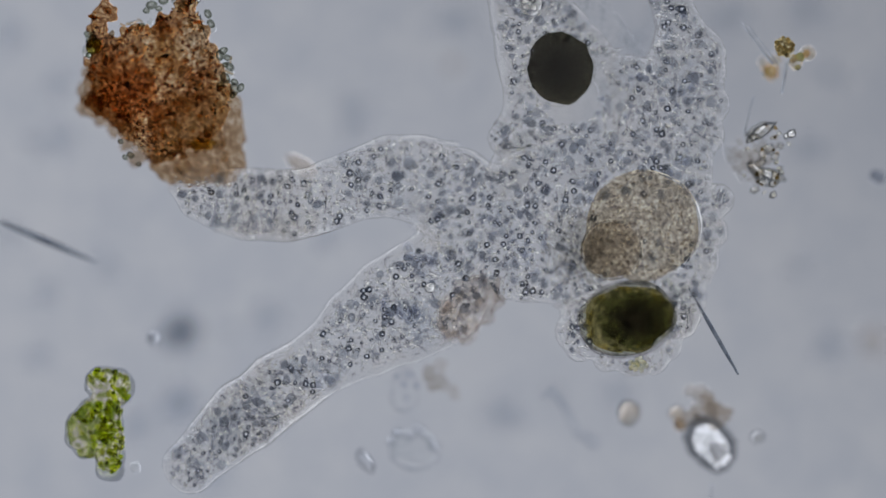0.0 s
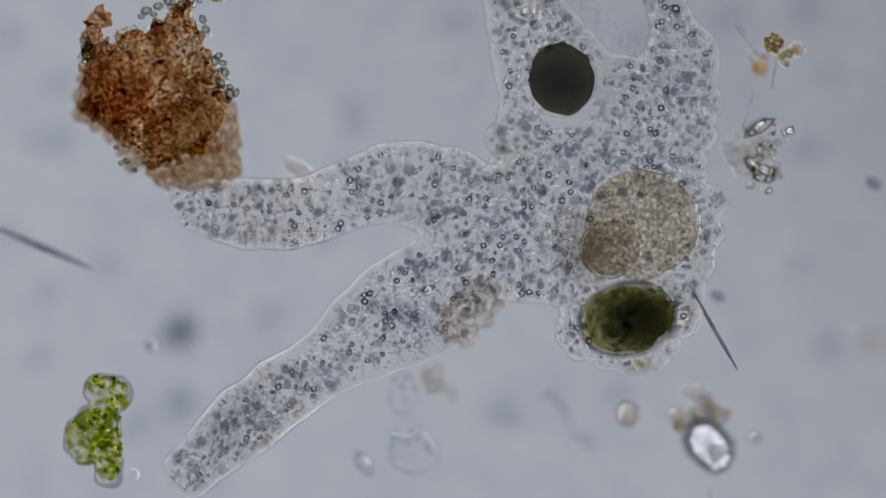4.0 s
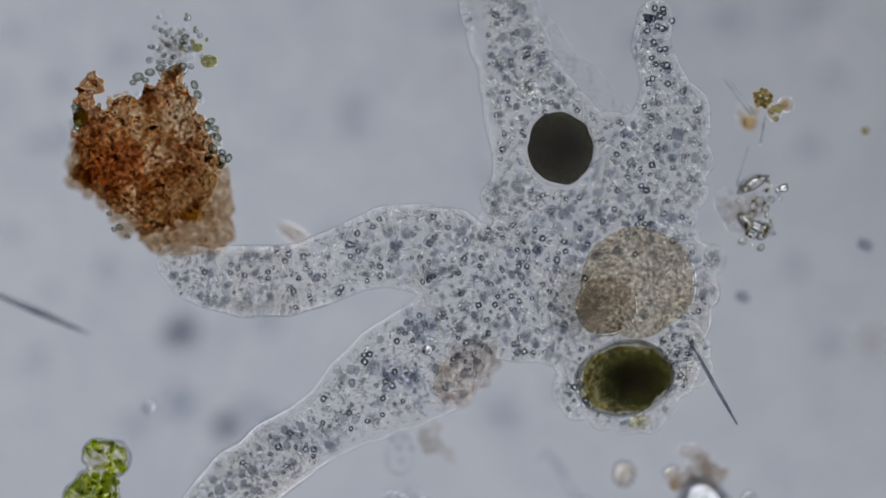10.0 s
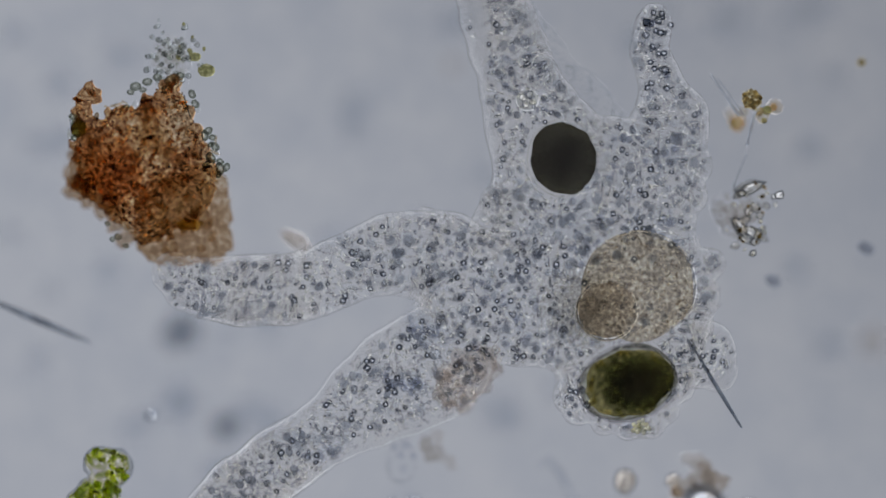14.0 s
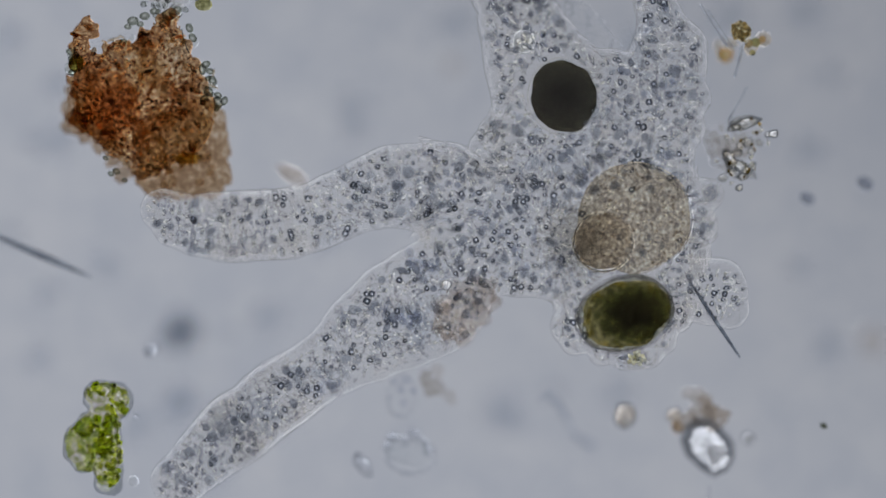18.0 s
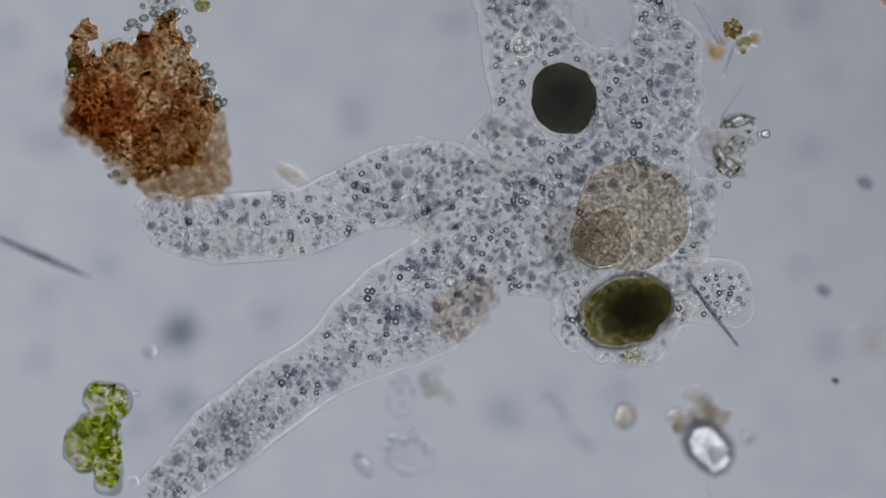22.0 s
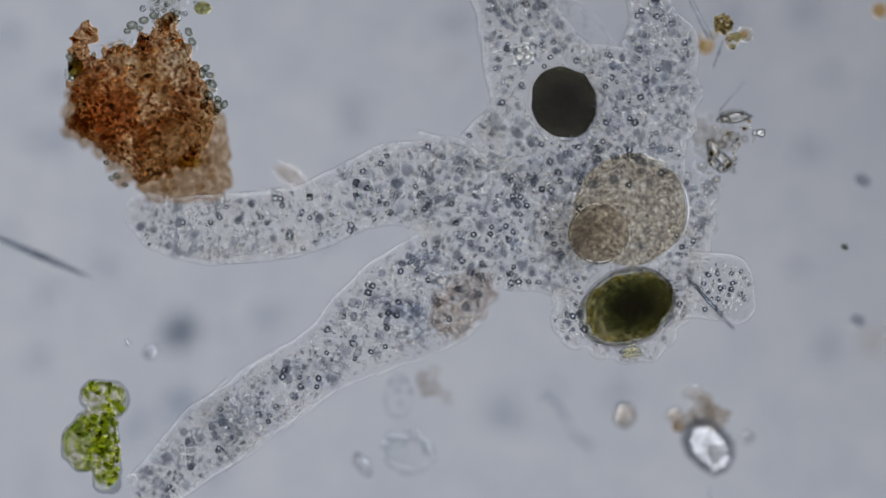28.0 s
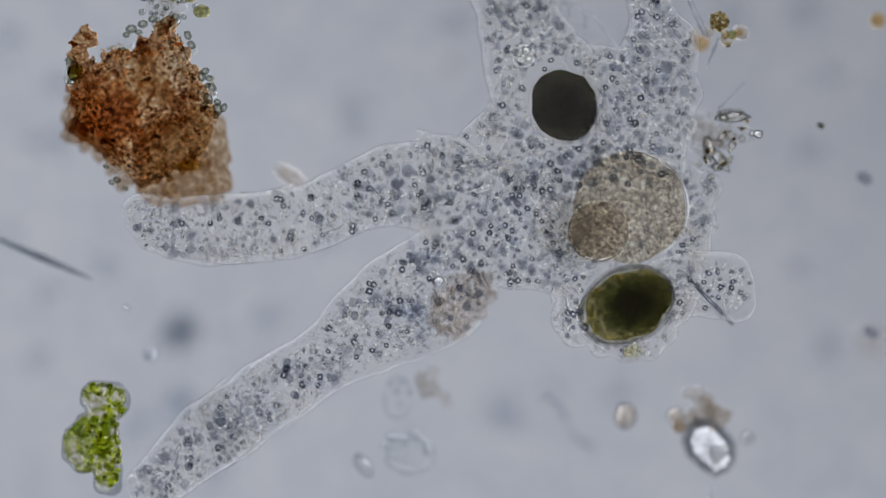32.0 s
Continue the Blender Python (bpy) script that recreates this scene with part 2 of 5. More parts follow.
def lamp_glass():
    m, t, out = nodes_of("illuminator_glass")
    e = t.nodes.new("ShaderNodeEmission")
    e.inputs["Strength"].default_value = 1.0
    base = mottle(t, 0.2, 3, [(0.3, (0.348, 0.363, 0.412)), (0.7, (0.400, 0.416, 0.466))])
    co = t.nodes.new("ShaderNodeTexCoord")
    axis = t.nodes.new("ShaderNodeSeparateXYZ")
    t.links.new(co.outputs["Object"], axis.inputs[0])
    fall = t.nodes.new("ShaderNodeMapRange")
    for key, value in (("From Min", -0.5), ("From Max", 8.2), ("To Min", 0.985), ("To Max", 0.70)):
        fall.inputs[key].default_value = value
    slant = t.nodes.new("ShaderNodeMath")
    slant.operation = "ADD"
    t.links.new(axis.outputs["X"], slant.inputs[0])
    t.links.new(axis.outputs["Y"], slant.inputs[1])
    t.links.new(slant.outputs[0], fall.inputs["Value"])
    # an added bright ring outside the straight view, unseen itself, brightens refracting edges
    far = t.nodes.new("ShaderNodeVectorMath")
    far.operation = "LENGTH"
    t.links.new(co.outputs["Object"], far.inputs[0])
    ring = t.nodes.new("ShaderNodeMapRange")
    for key, value in (("From Min", 10.8), ("From Max", 12.5), ("To Min", 1.0), ("To Max", UNSEEN_RING)):
        ring.inputs[key].default_value = value
    t.links.new(far.outputs["Value"], ring.inputs["Value"])
    both = t.nodes.new("ShaderNodeMath")
    both.operation = "MULTIPLY"
    t.links.new(fall.outputs["Result"], both.inputs[0])
    t.links.new(ring.outputs["Result"], both.inputs[1])
    t.links.new(base, e.inputs["Color"])
    t.links.new(both.outputs[0], e.inputs["Strength"])
    t.links.new(e.outputs[0], out.inputs[0])
    return m


def slide_glass():
    m, t, out = nodes_of("slide_glass")
    tr = t.nodes.new("ShaderNodeBsdfRefraction")
    tr.inputs["IOR"].default_value, tr.inputs["Roughness"].default_value = 1.0, 0.0
    t.links.new(mottle(t, 3.2, 3, [(0.34, (0.93, 0.942, 0.955)), (0.66, (1, 1, 0.995))], 0.5, (0.9, 0.5)), tr.inputs["Color"])
    t.links.new(tr.outputs[0], out.inputs[0])
    return m


# ---- mesh helpers ----
def wet_underside(mesh):
    """The lower faces lie in water of the same optical density: light enters there unbent."""
    if WATER_CONTACT.name in [m.name for m in mesh.materials if m]:
        return
    mesh.materials.append(WATER_CONTACT)
    slot = len(mesh.materials) - 1
    for p in mesh.polygons:
        if p.normal.z < 0:
            p.material_index = slot


def link(name, mesh, mats, parent=None, label="", where=None, wet=True):
    ob = new(name, mesh)
    for m in (mats if isinstance(mats, (list, tuple)) else [mats]):
        if m.name not in [x.name for x in mesh.materials if x]:
            mesh.materials.append(m)
    if wet:
        wet_underside(mesh)
    if where is not None:
        ob.matrix_basis = where if isinstance(where, Matrix) else Matrix.Translation(where)
    if parent:
        ob.parent = parent
    if label:
        ob["label"] = label
    return ob


def part(name, bm, material, parent, label="", where=None, wet=True):
    mesh = bpy.data.meshes.new(name)
    for f in bm.faces:
        f.smooth = True
    bm.to_mesh(mesh)
    bm.free()
    return link(name, mesh, material, parent, label, where, wet)


def thing(name, where, label, category, group="", kind=""):
    ob = new(name)
    ob.empty_display_size = 0.1
    ob.location = where
    return tagged(ob, label, category, group, kind)


def ball(bm, c, r, sub=2, squash=(1, 1, 1), lump=0.0, freq=6.0, turn=0.0, seed=0.0, sharp=False):
    """A lumpy ball added to bm; c and r in metres."""
    made = bmesh.ops.create_icosphere(bm, subdivisions=sub, radius=1.0)["verts"]
    ca, sa = math.cos(turn), math.sin(turn)
    for v in made:
        k = r * (1 + lump * noise.noise(v.co * freq * 0.5 + Vector((seed, seed * 1.7, 0.3)), noise_basis="PERLIN_ORIGINAL") * 1.6)
        if sharp:
            k = r * (1 + lump * noise.cell(v.co * freq * 0.4 + Vector((seed, seed, seed))))
        x, y, z = v.co.x * k * squash[0], v.co.y * k * squash[1], v.co.z * k * squash[2]
        v.co = Vector((c[0] + x * ca - y * sa, c[1] + x * sa + y * ca, c[2] + z))
    return made


def one_ball(*a, **k):
    bm = bmesh.new()
    ball(bm, *a, **k)
    return bm


def rod(bm, a, b, r0, r1, sides=8, rows=8, bow=0.0, belly=0.0):
    """A tapered rod from a to b, bowed sideways, with closed ends."""
    a, b = Vector(a), Vector(b)
    d = (b - a).normalized()
    side = d.cross(Vector((0, 0, 1))).normalized()
    up = side.cross(d)
    rings = []
    for i in range(rows + 1):
        t = i / rows
        c = a.lerp(b, t) + side * bow * math.sin(math.pi * t)
        r = (r0 + (r1 - r0) * t) + belly * math.sin(math.pi * t)
        rings.append([bm.verts.new(c + (side * math.cos(q) + up * math.sin(q)) * r) for q in (2 * math.pi * j / sides for j in range(sides))])
    for p, q in zip(rings, rings[1:]):
        for j in range(sides):
            bm.faces.new((p[j], p[(j + 1) % sides], q[(j + 1) % sides], q[j]))
    bm.faces.new(rings[0][::-1])
    bm.faces.new(rings[-1])
    bmesh.ops.recalc_face_normals(bm, faces=bm.faces)


def shard(bm, c, size, seed, flat=0.6):
    """An angular splinter: a random convex hull."""
    rng = random.Random(seed)
    vs = [bm.verts.new(Vector(c) + Vector((rng.uniform(-1, 1) * size[0], rng.uniform(-1, 1) * size[1], rng.uniform(-1, 1) * size[2] * flat))) for _ in range(11)]
    res = bmesh.ops.convex_hull(bm, input=vs)
    bmesh.ops.delete(bm, geom=[e for e in res["geom_interior"] if isinstance(e, bmesh.types.BMVert)], context="VERTS")


def lathe(bm, profile, sides, stretch=(1, 1), wob=0.0, seed=0.0, turn=0.0):
    """A turned solid: rings of (radius, height) from the top apex to the bottom apex, stretched and made uneven."""
    rings = []
    ct, st = math.cos(turn), math.sin(turn)
    for r, z in profile:
        if r == 0:
            rings.append([bm.verts.new((0, 0, z))])
            continue
        ring = []
        for j in range(sides):
            q = 2 * math.pi * j / sides
            k = r * (1 + wob * noise.noise((math.cos(q) * 1.3 + seed, math.sin(q) * 1.3, seed * 1.9 + z)))
            x, y = math.cos(q) * k * stretch[0], math.sin(q) * k * stretch[1]
            ring.append(bm.verts.new((x * ct - y * st, x * st + y * ct, z)))
        rings.append(ring)
    for p, q in zip(rings, rings[1:]):
        for j in range(sides):
            a, c = p[j % len(p)], p[(j + 1) % len(p)]
            d, e = q[j % len(q)], q[(j + 1) % len(q)]
            bm.faces.new([x for i, x in enumerate((a, d, e, c)) if x not in (a, d, e, c)[:i]])
    bmesh.ops.recalc_face_normals(bm, faces=bm.faces)
    return bm


def many_bipyramids(name, spots, material, parent, label, slope=0.4):
    """One mesh of many tiny double-pointed crystals; spots of (x, y, z, radius)."""
    v = np.array([(math.cos(i * math.pi / 3), math.sin(i * math.pi / 3), 0) for i in range(6)] + [(0, 0, slope), (0, 0, -slope)])
    f = np.array([(i, (i + 1) % 6, 6) for i in range(6)] + [((i + 1) % 6, i, 7) for i in range(6)])
    s = np.array(spots)
    rng = np.random.RandomState(len(spots))
    a, tilt = rng.uniform(0, 6.3, (len(s), 1)), rng.uniform(-0.25, 0.25, (len(s), 2, 1))
    x = (v[None, :, 0] * np.cos(a) - v[None, :, 1] * np.sin(a)) * rng.uniform(0.85, 1.15, (len(s), 1))
    y = v[None, :, 0] * np.sin(a) + v[None, :, 1] * np.cos(a)
    z = v[None, :, 2] + x * tilt[:, 0] + y * tilt[:, 1]
    verts = (np.stack([x, y, z], -1) * s[:, None, 3:] + s[:, None, :3]).reshape(-1, 3)
    faces = (f[None] + (np.arange(len(s)) * 8)[:, None, None]).reshape(-1, 3)
    ob = link(name, mesh_from(name, verts, faces), material, parent, label, wet=False)
    ob.data.shade_flat()
    return ob


def many_balls(name, spots, sub, material, parent, label):
    """One mesh of many small balls; spots of (x, y, z, radius)."""
    bm = bmesh.new()
    bmesh.ops.create_icosphere(bm, subdivisions=sub, radius=1.0)
    v = np.array([p.co[:] for p in bm.verts])
    f = np.array([[p.index for p in q.verts] for q in bm.faces])
    bm.free()
    s = np.array(spots)
    rng = np.random.RandomState(len(spots))
    stretch = 1 + rng.uniform(-0.18, 0.18, (len(s), 1, 3))
    verts = (v[None] * stretch * s[:, None, 3:] + s[:, None, :3]).reshape(-1, 3)
    faces = (f[None] + (np.arange(len(s)) * len(v))[:, None, None]).reshape(-1, 3)
    return link(name, mesh_from(name, verts, faces), material, parent, label, wet=False)


def surface_net(F, low, step):
    """The zero surface of a sampled field (inside is negative) as vertices and quads."""
    n = np.array(F.shape)
    acc, cnt = np.zeros((*(n - 1), 3)), np.zeros(n - 1)
    crossings = []
    for a in range(3):
        lo, hi = [slice(None)] * 3, [slice(None)] * 3
        lo[a], hi[a] = slice(0, -1), slice(1, None)
        f0, f1 = F[tuple(lo)], F[tuple(hi)]
        idx = np.argwhere((f0 < 0) != (f1 < 0))
        v0, v1 = f0[tuple(idx.T)], f1[tuple(idx.T)]
        p = idx.astype(float)
        p[:, a] += v0 / (v0 - v1)
        o = [(a + 1) % 3, (a + 2) % 3]
        ring = []
        for i, j in ((0, 0), (-1, 0), (-1, -1), (0, -1)):
            c = idx.copy()
            c[:, o[0]] += i
            c[:, o[1]] += j
            ring.append(c)
            ok = np.all((c >= 0) & (c < n - 1), 1)
            np.add.at(acc, tuple(c[ok].T), p[ok])
            np.add.at(cnt, tuple(c[ok].T), 1)
        crossings.append((ring, v0 < 0, n))
    number = -np.ones(n - 1, int)
    used = np.argwhere(cnt > 0)
    number[tuple(used.T)] = np.arange(len(used))
    verts = acc[tuple(used.T)] / cnt[tuple(used.T)][:, None] * step + low
    quads = []
    for ring, inside, n in crossings:
        ok = np.all([np.all((c >= 0) & (c < n - 1), 1) for c in ring], 0)
        q = np.stack([number[tuple(c[ok].T)] for c in ring], 1)
        q[~inside[ok]] = q[~inside[ok]][:, ::-1]
        quads.append(q)
    return verts, np.concatenate(quads)


def relax(verts, quads, times):
    e = np.concatenate([quads[:, [i, (i + 1) % 4]] for i in range(4)])
    for _ in range(times):
        s, c = np.zeros_like(verts), np.zeros(len(verts))
        for i, j in ((0, 1), (1, 0)):
            np.add.at(s, e[:, i], verts[e[:, j]])
            np.add.at(c, e[:, i], 1)
        verts = verts * 0.5 + 0.5 * s / c[:, None]
    return verts


def mesh_from(name, verts, faces):
    me = bpy.data.meshes.new(name)
    me.from_pydata(verts.tolist(), [], faces.tolist())
    me.polygons.foreach_set("use_smooth", [True] * len(me.polygons))
    me.update()
    return me


# ---- the slide and the lamp below it ----
def illuminator():
    bm = bmesh.new()
    bmesh.ops.create_circle(bm, cap_ends=True, segments=128, radius=17)
    ob = part("backdrop", bm, lamp_glass(), None, where=(0, 0, -60), wet=False)
    tagged(ob, "bright blue-grey field lens of the microscope lamp", "lamp", kind="structure")


def slide():
    bm = bmesh.new()
    bmesh.ops.create_cube(bm, size=1.0)
    bmesh.ops.scale(bm, vec=(12, 9, 0.6), verts=bm.verts)
    bmesh.ops.bevel(bm, geom=list(bm.edges), offset=0.03, segments=2, affect="EDGES")
    ob = part("ground", bm, slide_glass(), None, where=(0, 0, -0.3), wet=False)
    for p in ob.data.polygons:
        p.use_smooth = False
    tagged(ob, "clear glass microscope slide lit from beneath", "glass slide", kind="structure")


illuminator()
slide()

# ---- the amoeba ----
# each limb: a chain of (u, v, radius), at rest
ARMS = {
    "tip_west": [(330, 362, 42), (352, 378, 52), (385, 389, 57), (440, 394, 57)],
    "mid_west": [(450, 394, 57), (510, 392, 56)],
    "limb_west": [(520, 392, 55), (580, 374, 62), (630, 354, 66), (685, 334, 73), (745, 338, 76)],
    "tip_south": [(338, 842, 50), (390, 793, 57), (438, 751, 58)],
    "mid_south": [(445, 747, 58), (498, 705, 56)],
    "limb_south": [(507, 699, 56), (580, 651, 63), (648, 602, 82), (711, 561, 100), (768, 534, 103)],
    "core": [(802, 348, 78), (862, 412, 108), (930, 430, 118), (1010, 420, 130), (1110, 400, 128), (1180, 400, 88)],
    "limb_north": [(838, -260, 52), (850, -185, 52), (880, -95, 62), (915, 0, 66), (950, 90, 88), (975, 170, 96), (990, 260, 108)],
    "limb_east": [(1171, -63, 36), (1163, -10, 38), (1185, 45, 42), (1200, 110, 70), (1175, 190, 92), (1150, 280, 100)],
    "cup": [(1055, 565, 60), (1090, 578, 72), (1130, 576, 80), (1180, 540, 66), (1225, 420, 34)],
}
KNOBS = {"core": [(882, 256, 27), (1268, 362, 28), (1256, 420, 26), (1240, 470, 24)], "cup": [(1014, 596, 35), (1024, 622, 28), (1074, 640, 26), (1116, 645, 31), (1150, 640, 32), (1182, 618, 26), (1208, 586, 22)], "limb_north": [(1020, 110, 50)],
         "limb_east": [(1232, 130, 38), (1240, 190, 36), (1235, 245, 34), (1105, 140, 40)], "limb_south": [], "limb_west": [], "tip_west": [], "tip_south": [], "mid_west": [], "mid_south": []}
HALF, RIM = 0.29, 76.0   # half the thickness in metres, width of the rounded rim in divisions
MID = 0.32


def chain_distance(P, chain, knobs=()):
    best = np.full(len(P), 1e9)
    for (x0, y0, r0), (x1, y1, r1) in zip(chain, chain[1:]):
        a, d = np.array((x0, y0)), np.array((x1 - x0, y1 - y0), float)
        t = np.clip(((P - a) @ d) / (d @ d), 0, 1)
        best = np.minimum(best, np.linalg.norm(P - a - t[:, None] * d, axis=1) - (r0 + (r1 - r0) * t))
    for x, y, r in knobs:
        best = np.minimum(best, np.linalg.norm(P - (x, y), axis=1) - r)
    return best


def body_field(P):
    """Signed distance to the outline, negative inside, and the one of each limb."""
    each = {k: chain_distance(P, c, KNOBS[k]) for k, c in ARMS.items()}
    D = np.stack(list(each.values()))
    soft = 14.0
    low = D.min(0)
    d = low - soft * np.log(np.exp(-(D - low) / soft).sum(0)) * 0.8
    return d, each


def wobble(P, size, amount):
    return np.array([noise.noise((x / size, y / size, 0.7)) for x, y in P]) * amount


def solid(P2, d, zs, half, rim):
    inner = np.clip(rim + d, 0, None) / rim
    return np.sqrt(inner[..., None] ** 2 + (zs / half) ** 2) - 1


def amoeba_body():
    step = 5.0
    us, vs = np.arange(200, 1420, step), np.arange(-290, 930, step)
    zs = np.linspace(-HALF * 1.25, HALF * 1.25, 21)
    P = np.stack(np.meshgrid(us, vs, indexing="ij"), -1)
    flat = P.reshape(-1, 2)
    d, each = body_field(flat)
    d = d + wobble(flat, 45, 4) + wobble(flat, 130, 5)
    F = solid(flat, d.reshape(P.shape[:2]), zs, HALF, RIM)
    verts, quads = surface_net(F, np.array((us[0], vs[0], zs[0])), np.array((step, step, zs[1] - zs[0])))
    verts = relax(verts, quads, 4)
    return verts, quads


BODY_V, BODY_Q = amoeba_body()
_, BODY_EACH = body_field(BODY_V[:, :2])
amoeba = thing("amoeba", (0, 0, 0), "large translucent amoeba with blunt spreading arms and dark granules", "amoeba")
PIVOT = {"mid_west": (490, 394), "mid_south": (460, 712), "tip_west": (380, 390), "limb_west": (620, 390), "tip_south": (380, 785), "limb_south": (600, 610), "core": (960, 420), "limb_north": (930, 120),
         "limb_east": (1180, 150), "cup": (1110, 570)}
PIECES = {}
SINK = {"limb_south": -0.13, "mid_south": -0.10, "tip_south": -0.06, "veil": -0.16}   # some arms lie lower
LEVEL = {"mid_west": 0.97, "mid_south": 0.79, "core": 1.0, "limb_west": 0.985, "tip_west": 0.96, "limb_south": 0.70, "tip_south": 0.87, "limb_north": 0.975, "limb_east": 0.99, "cup": 0.965}


def membrane_pieces():
    low = np.min(np.stack(list(BODY_EACH.values())), 0)
    for k in ARMS:
        reach = 40 if k.startswith("tip") else 34 if k.startswith("mid") else 22
        mine = BODY_EACH[k] < low + reach
        q = BODY_Q[mine[BODY_Q].all(1)][:, ::-1]
        ids, inv = np.unique(q, return_inverse=True)
        p = BODY_V[ids]
        pu, pv = PIVOT[k]
        local = np.stack([(p[:, 0] - pu) / DIV, (pv - p[:, 1]) / DIV, p[:, 2] * LEVEL[k]], 1)
        name = "cell_body" if k in ("core", "cup") else "pseudopod"
        me = mesh_from(name, local, inv.reshape(-1, 4))
        PIECES[k] = link(name, me, CYTOPLASM, amoeba, "", at(pu, pv, MID + SINK.get(k, 0)))


membrane_pieces()


def side_pseudopod():
    """The blunt lobe that pushes out beside the green food vacuole."""
    us, vs, zs = np.arange(1100, 1420, 4.0), np.arange(430, 650, 4.0), np.linspace(-0.26, 0.26, 21)
    P = np.stack(np.meshgrid(us, vs, indexing="ij"), -1).reshape(-1, 2)
    d = chain_distance(P, [(1175, 520, 58), (1235, 510, 62), (1272, 514, 62)], [(1298, 545, 38)]) + wobble(P, 40, 4)
    F = solid(P, d.reshape(len(us), len(vs)), zs, 0.19, 45.0)
    v, q = surface_net(F, np.array((us[0], vs[0], zs[0])), np.array((4, 4, zs[1] - zs[0])))
    v = relax(v, q, 4)
    me = mesh_from("pseudopod", np.stack([(v[:, 0] - 1260) / DIV, (520 - v[:, 1]) / DIV, v[:, 2]], 1), q[:, ::-1])
    PIECES["lobe"] = link("pseudopod", me, CYTOPLASM, amoeba, "", at(1260, 520, MID))
    PIVOT["lobe"] = (1260, 520)


side_pseudopod()


def shoulder():
    """The clear swelling that slowly fills the corner between the western and the northern arm."""
    us, vs, zs = np.arange(780, 1000, 4.0), np.arange(180, 400, 4.0), np.linspace(-0.26, 0.26, 21)
    P = np.stack(np.meshgrid(us, vs, indexing="ij"), -1).reshape(-1, 2)
    d = chain_distance(P, [(872, 312, 40), (890, 280, 42), (912, 250, 40)]) + wobble(P, 40, 4)
    F = solid(P, d.reshape(len(us), len(vs)), zs, 0.2, 40.0)
    v, q = surface_net(F, np.array((us[0], vs[0], zs[0])), np.array((4, 4, zs[1] - zs[0])))
    v = relax(v, q, 4)
    me = mesh_from("pseudopod", np.stack([(v[:, 0] - 890) / DIV, (280 - v[:, 1]) / DIV, v[:, 2]], 1), q[:, ::-1])
    PIECES["shoulder"] = link("pseudopod", me, CYTOPLASM, amoeba, "clear blunt swelling", at(890, 280, MID))
    PIVOT["shoulder"] = (890, 280)


shoulder()


def veil():
    """A thin fold of clear cytoplasm beside the northern arm."""
    us, vs, zs = np.arange(840, 1200, 4.0), np.arange(-200, 240, 4.0), np.linspace(-0.09, 0.09, 13)
    P = np.stack(np.meshgrid(us, vs, indexing="ij"), -1).reshape(-1, 2)
    d = chain_distance(P, [(895, -145, 24), (955, -45, 36), (1015, 35, 44), (1065, 95, 50), (1105, 165, 60)]) + wobble(P, 35, 7)
    F = solid(P, d.reshape(len(us), len(vs)), zs, 0.07, 24.0)
    v, q = surface_net(F, np.array((us[0], vs[0], zs[0])), np.array((4, 4, zs[1] - zs[0])))
    v = relax(v, q, 4)
    me = mesh_from("membrane_fold", np.stack([(v[:, 0] - 1000) / DIV, (20 - v[:, 1]) / DIV, v[:, 2]], 1), q[:, ::-1])
    PIECES["veil"] = link("membrane_fold", me, VEIL, amoeba, "thin clear fold of cytoplasm", at(1000, 20, MID + SINK["veil"]))
    PIVOT["veil"] = (1000, 20)


veil()


def inner_stream():
    """The denser granular strand inside the northern arm."""
    us, vs, zs = np.arange(800, 1130, 4.0), np.arange(-290, 260, 4.0), np.linspace(-0.2, 0.2, 17)
    P = np.stack(np.meshgrid(us, vs, indexing="ij"), -1).reshape(-1, 2)
    d = chain_distance(P, [(880, -260, 20), (893, -170, 24), (915, -90, 40), (930, -30, 50), (938, 0, 52)]) + wobble(P, 40, 6)
    F = solid(P, d.reshape(len(us), len(vs)), zs, 0.15, 30.0)
    v, q = surface_net(F, np.array((us[0], vs[0], zs[0])), np.array((4, 4, zs[1] - zs[0])))
    v = relax(v, q, 4)
    me = mesh_from("endoplasm", np.stack([(v[:, 0] - 930) / DIV, (120 - v[:, 1]) / DIV, v[:, 2]], 1), q[:, ::-1])
    link("endoplasm", me, CYTOPLASM, PIECES["limb_north"], "denser granular strand", (0, 0, 0.03))


inner_stream()


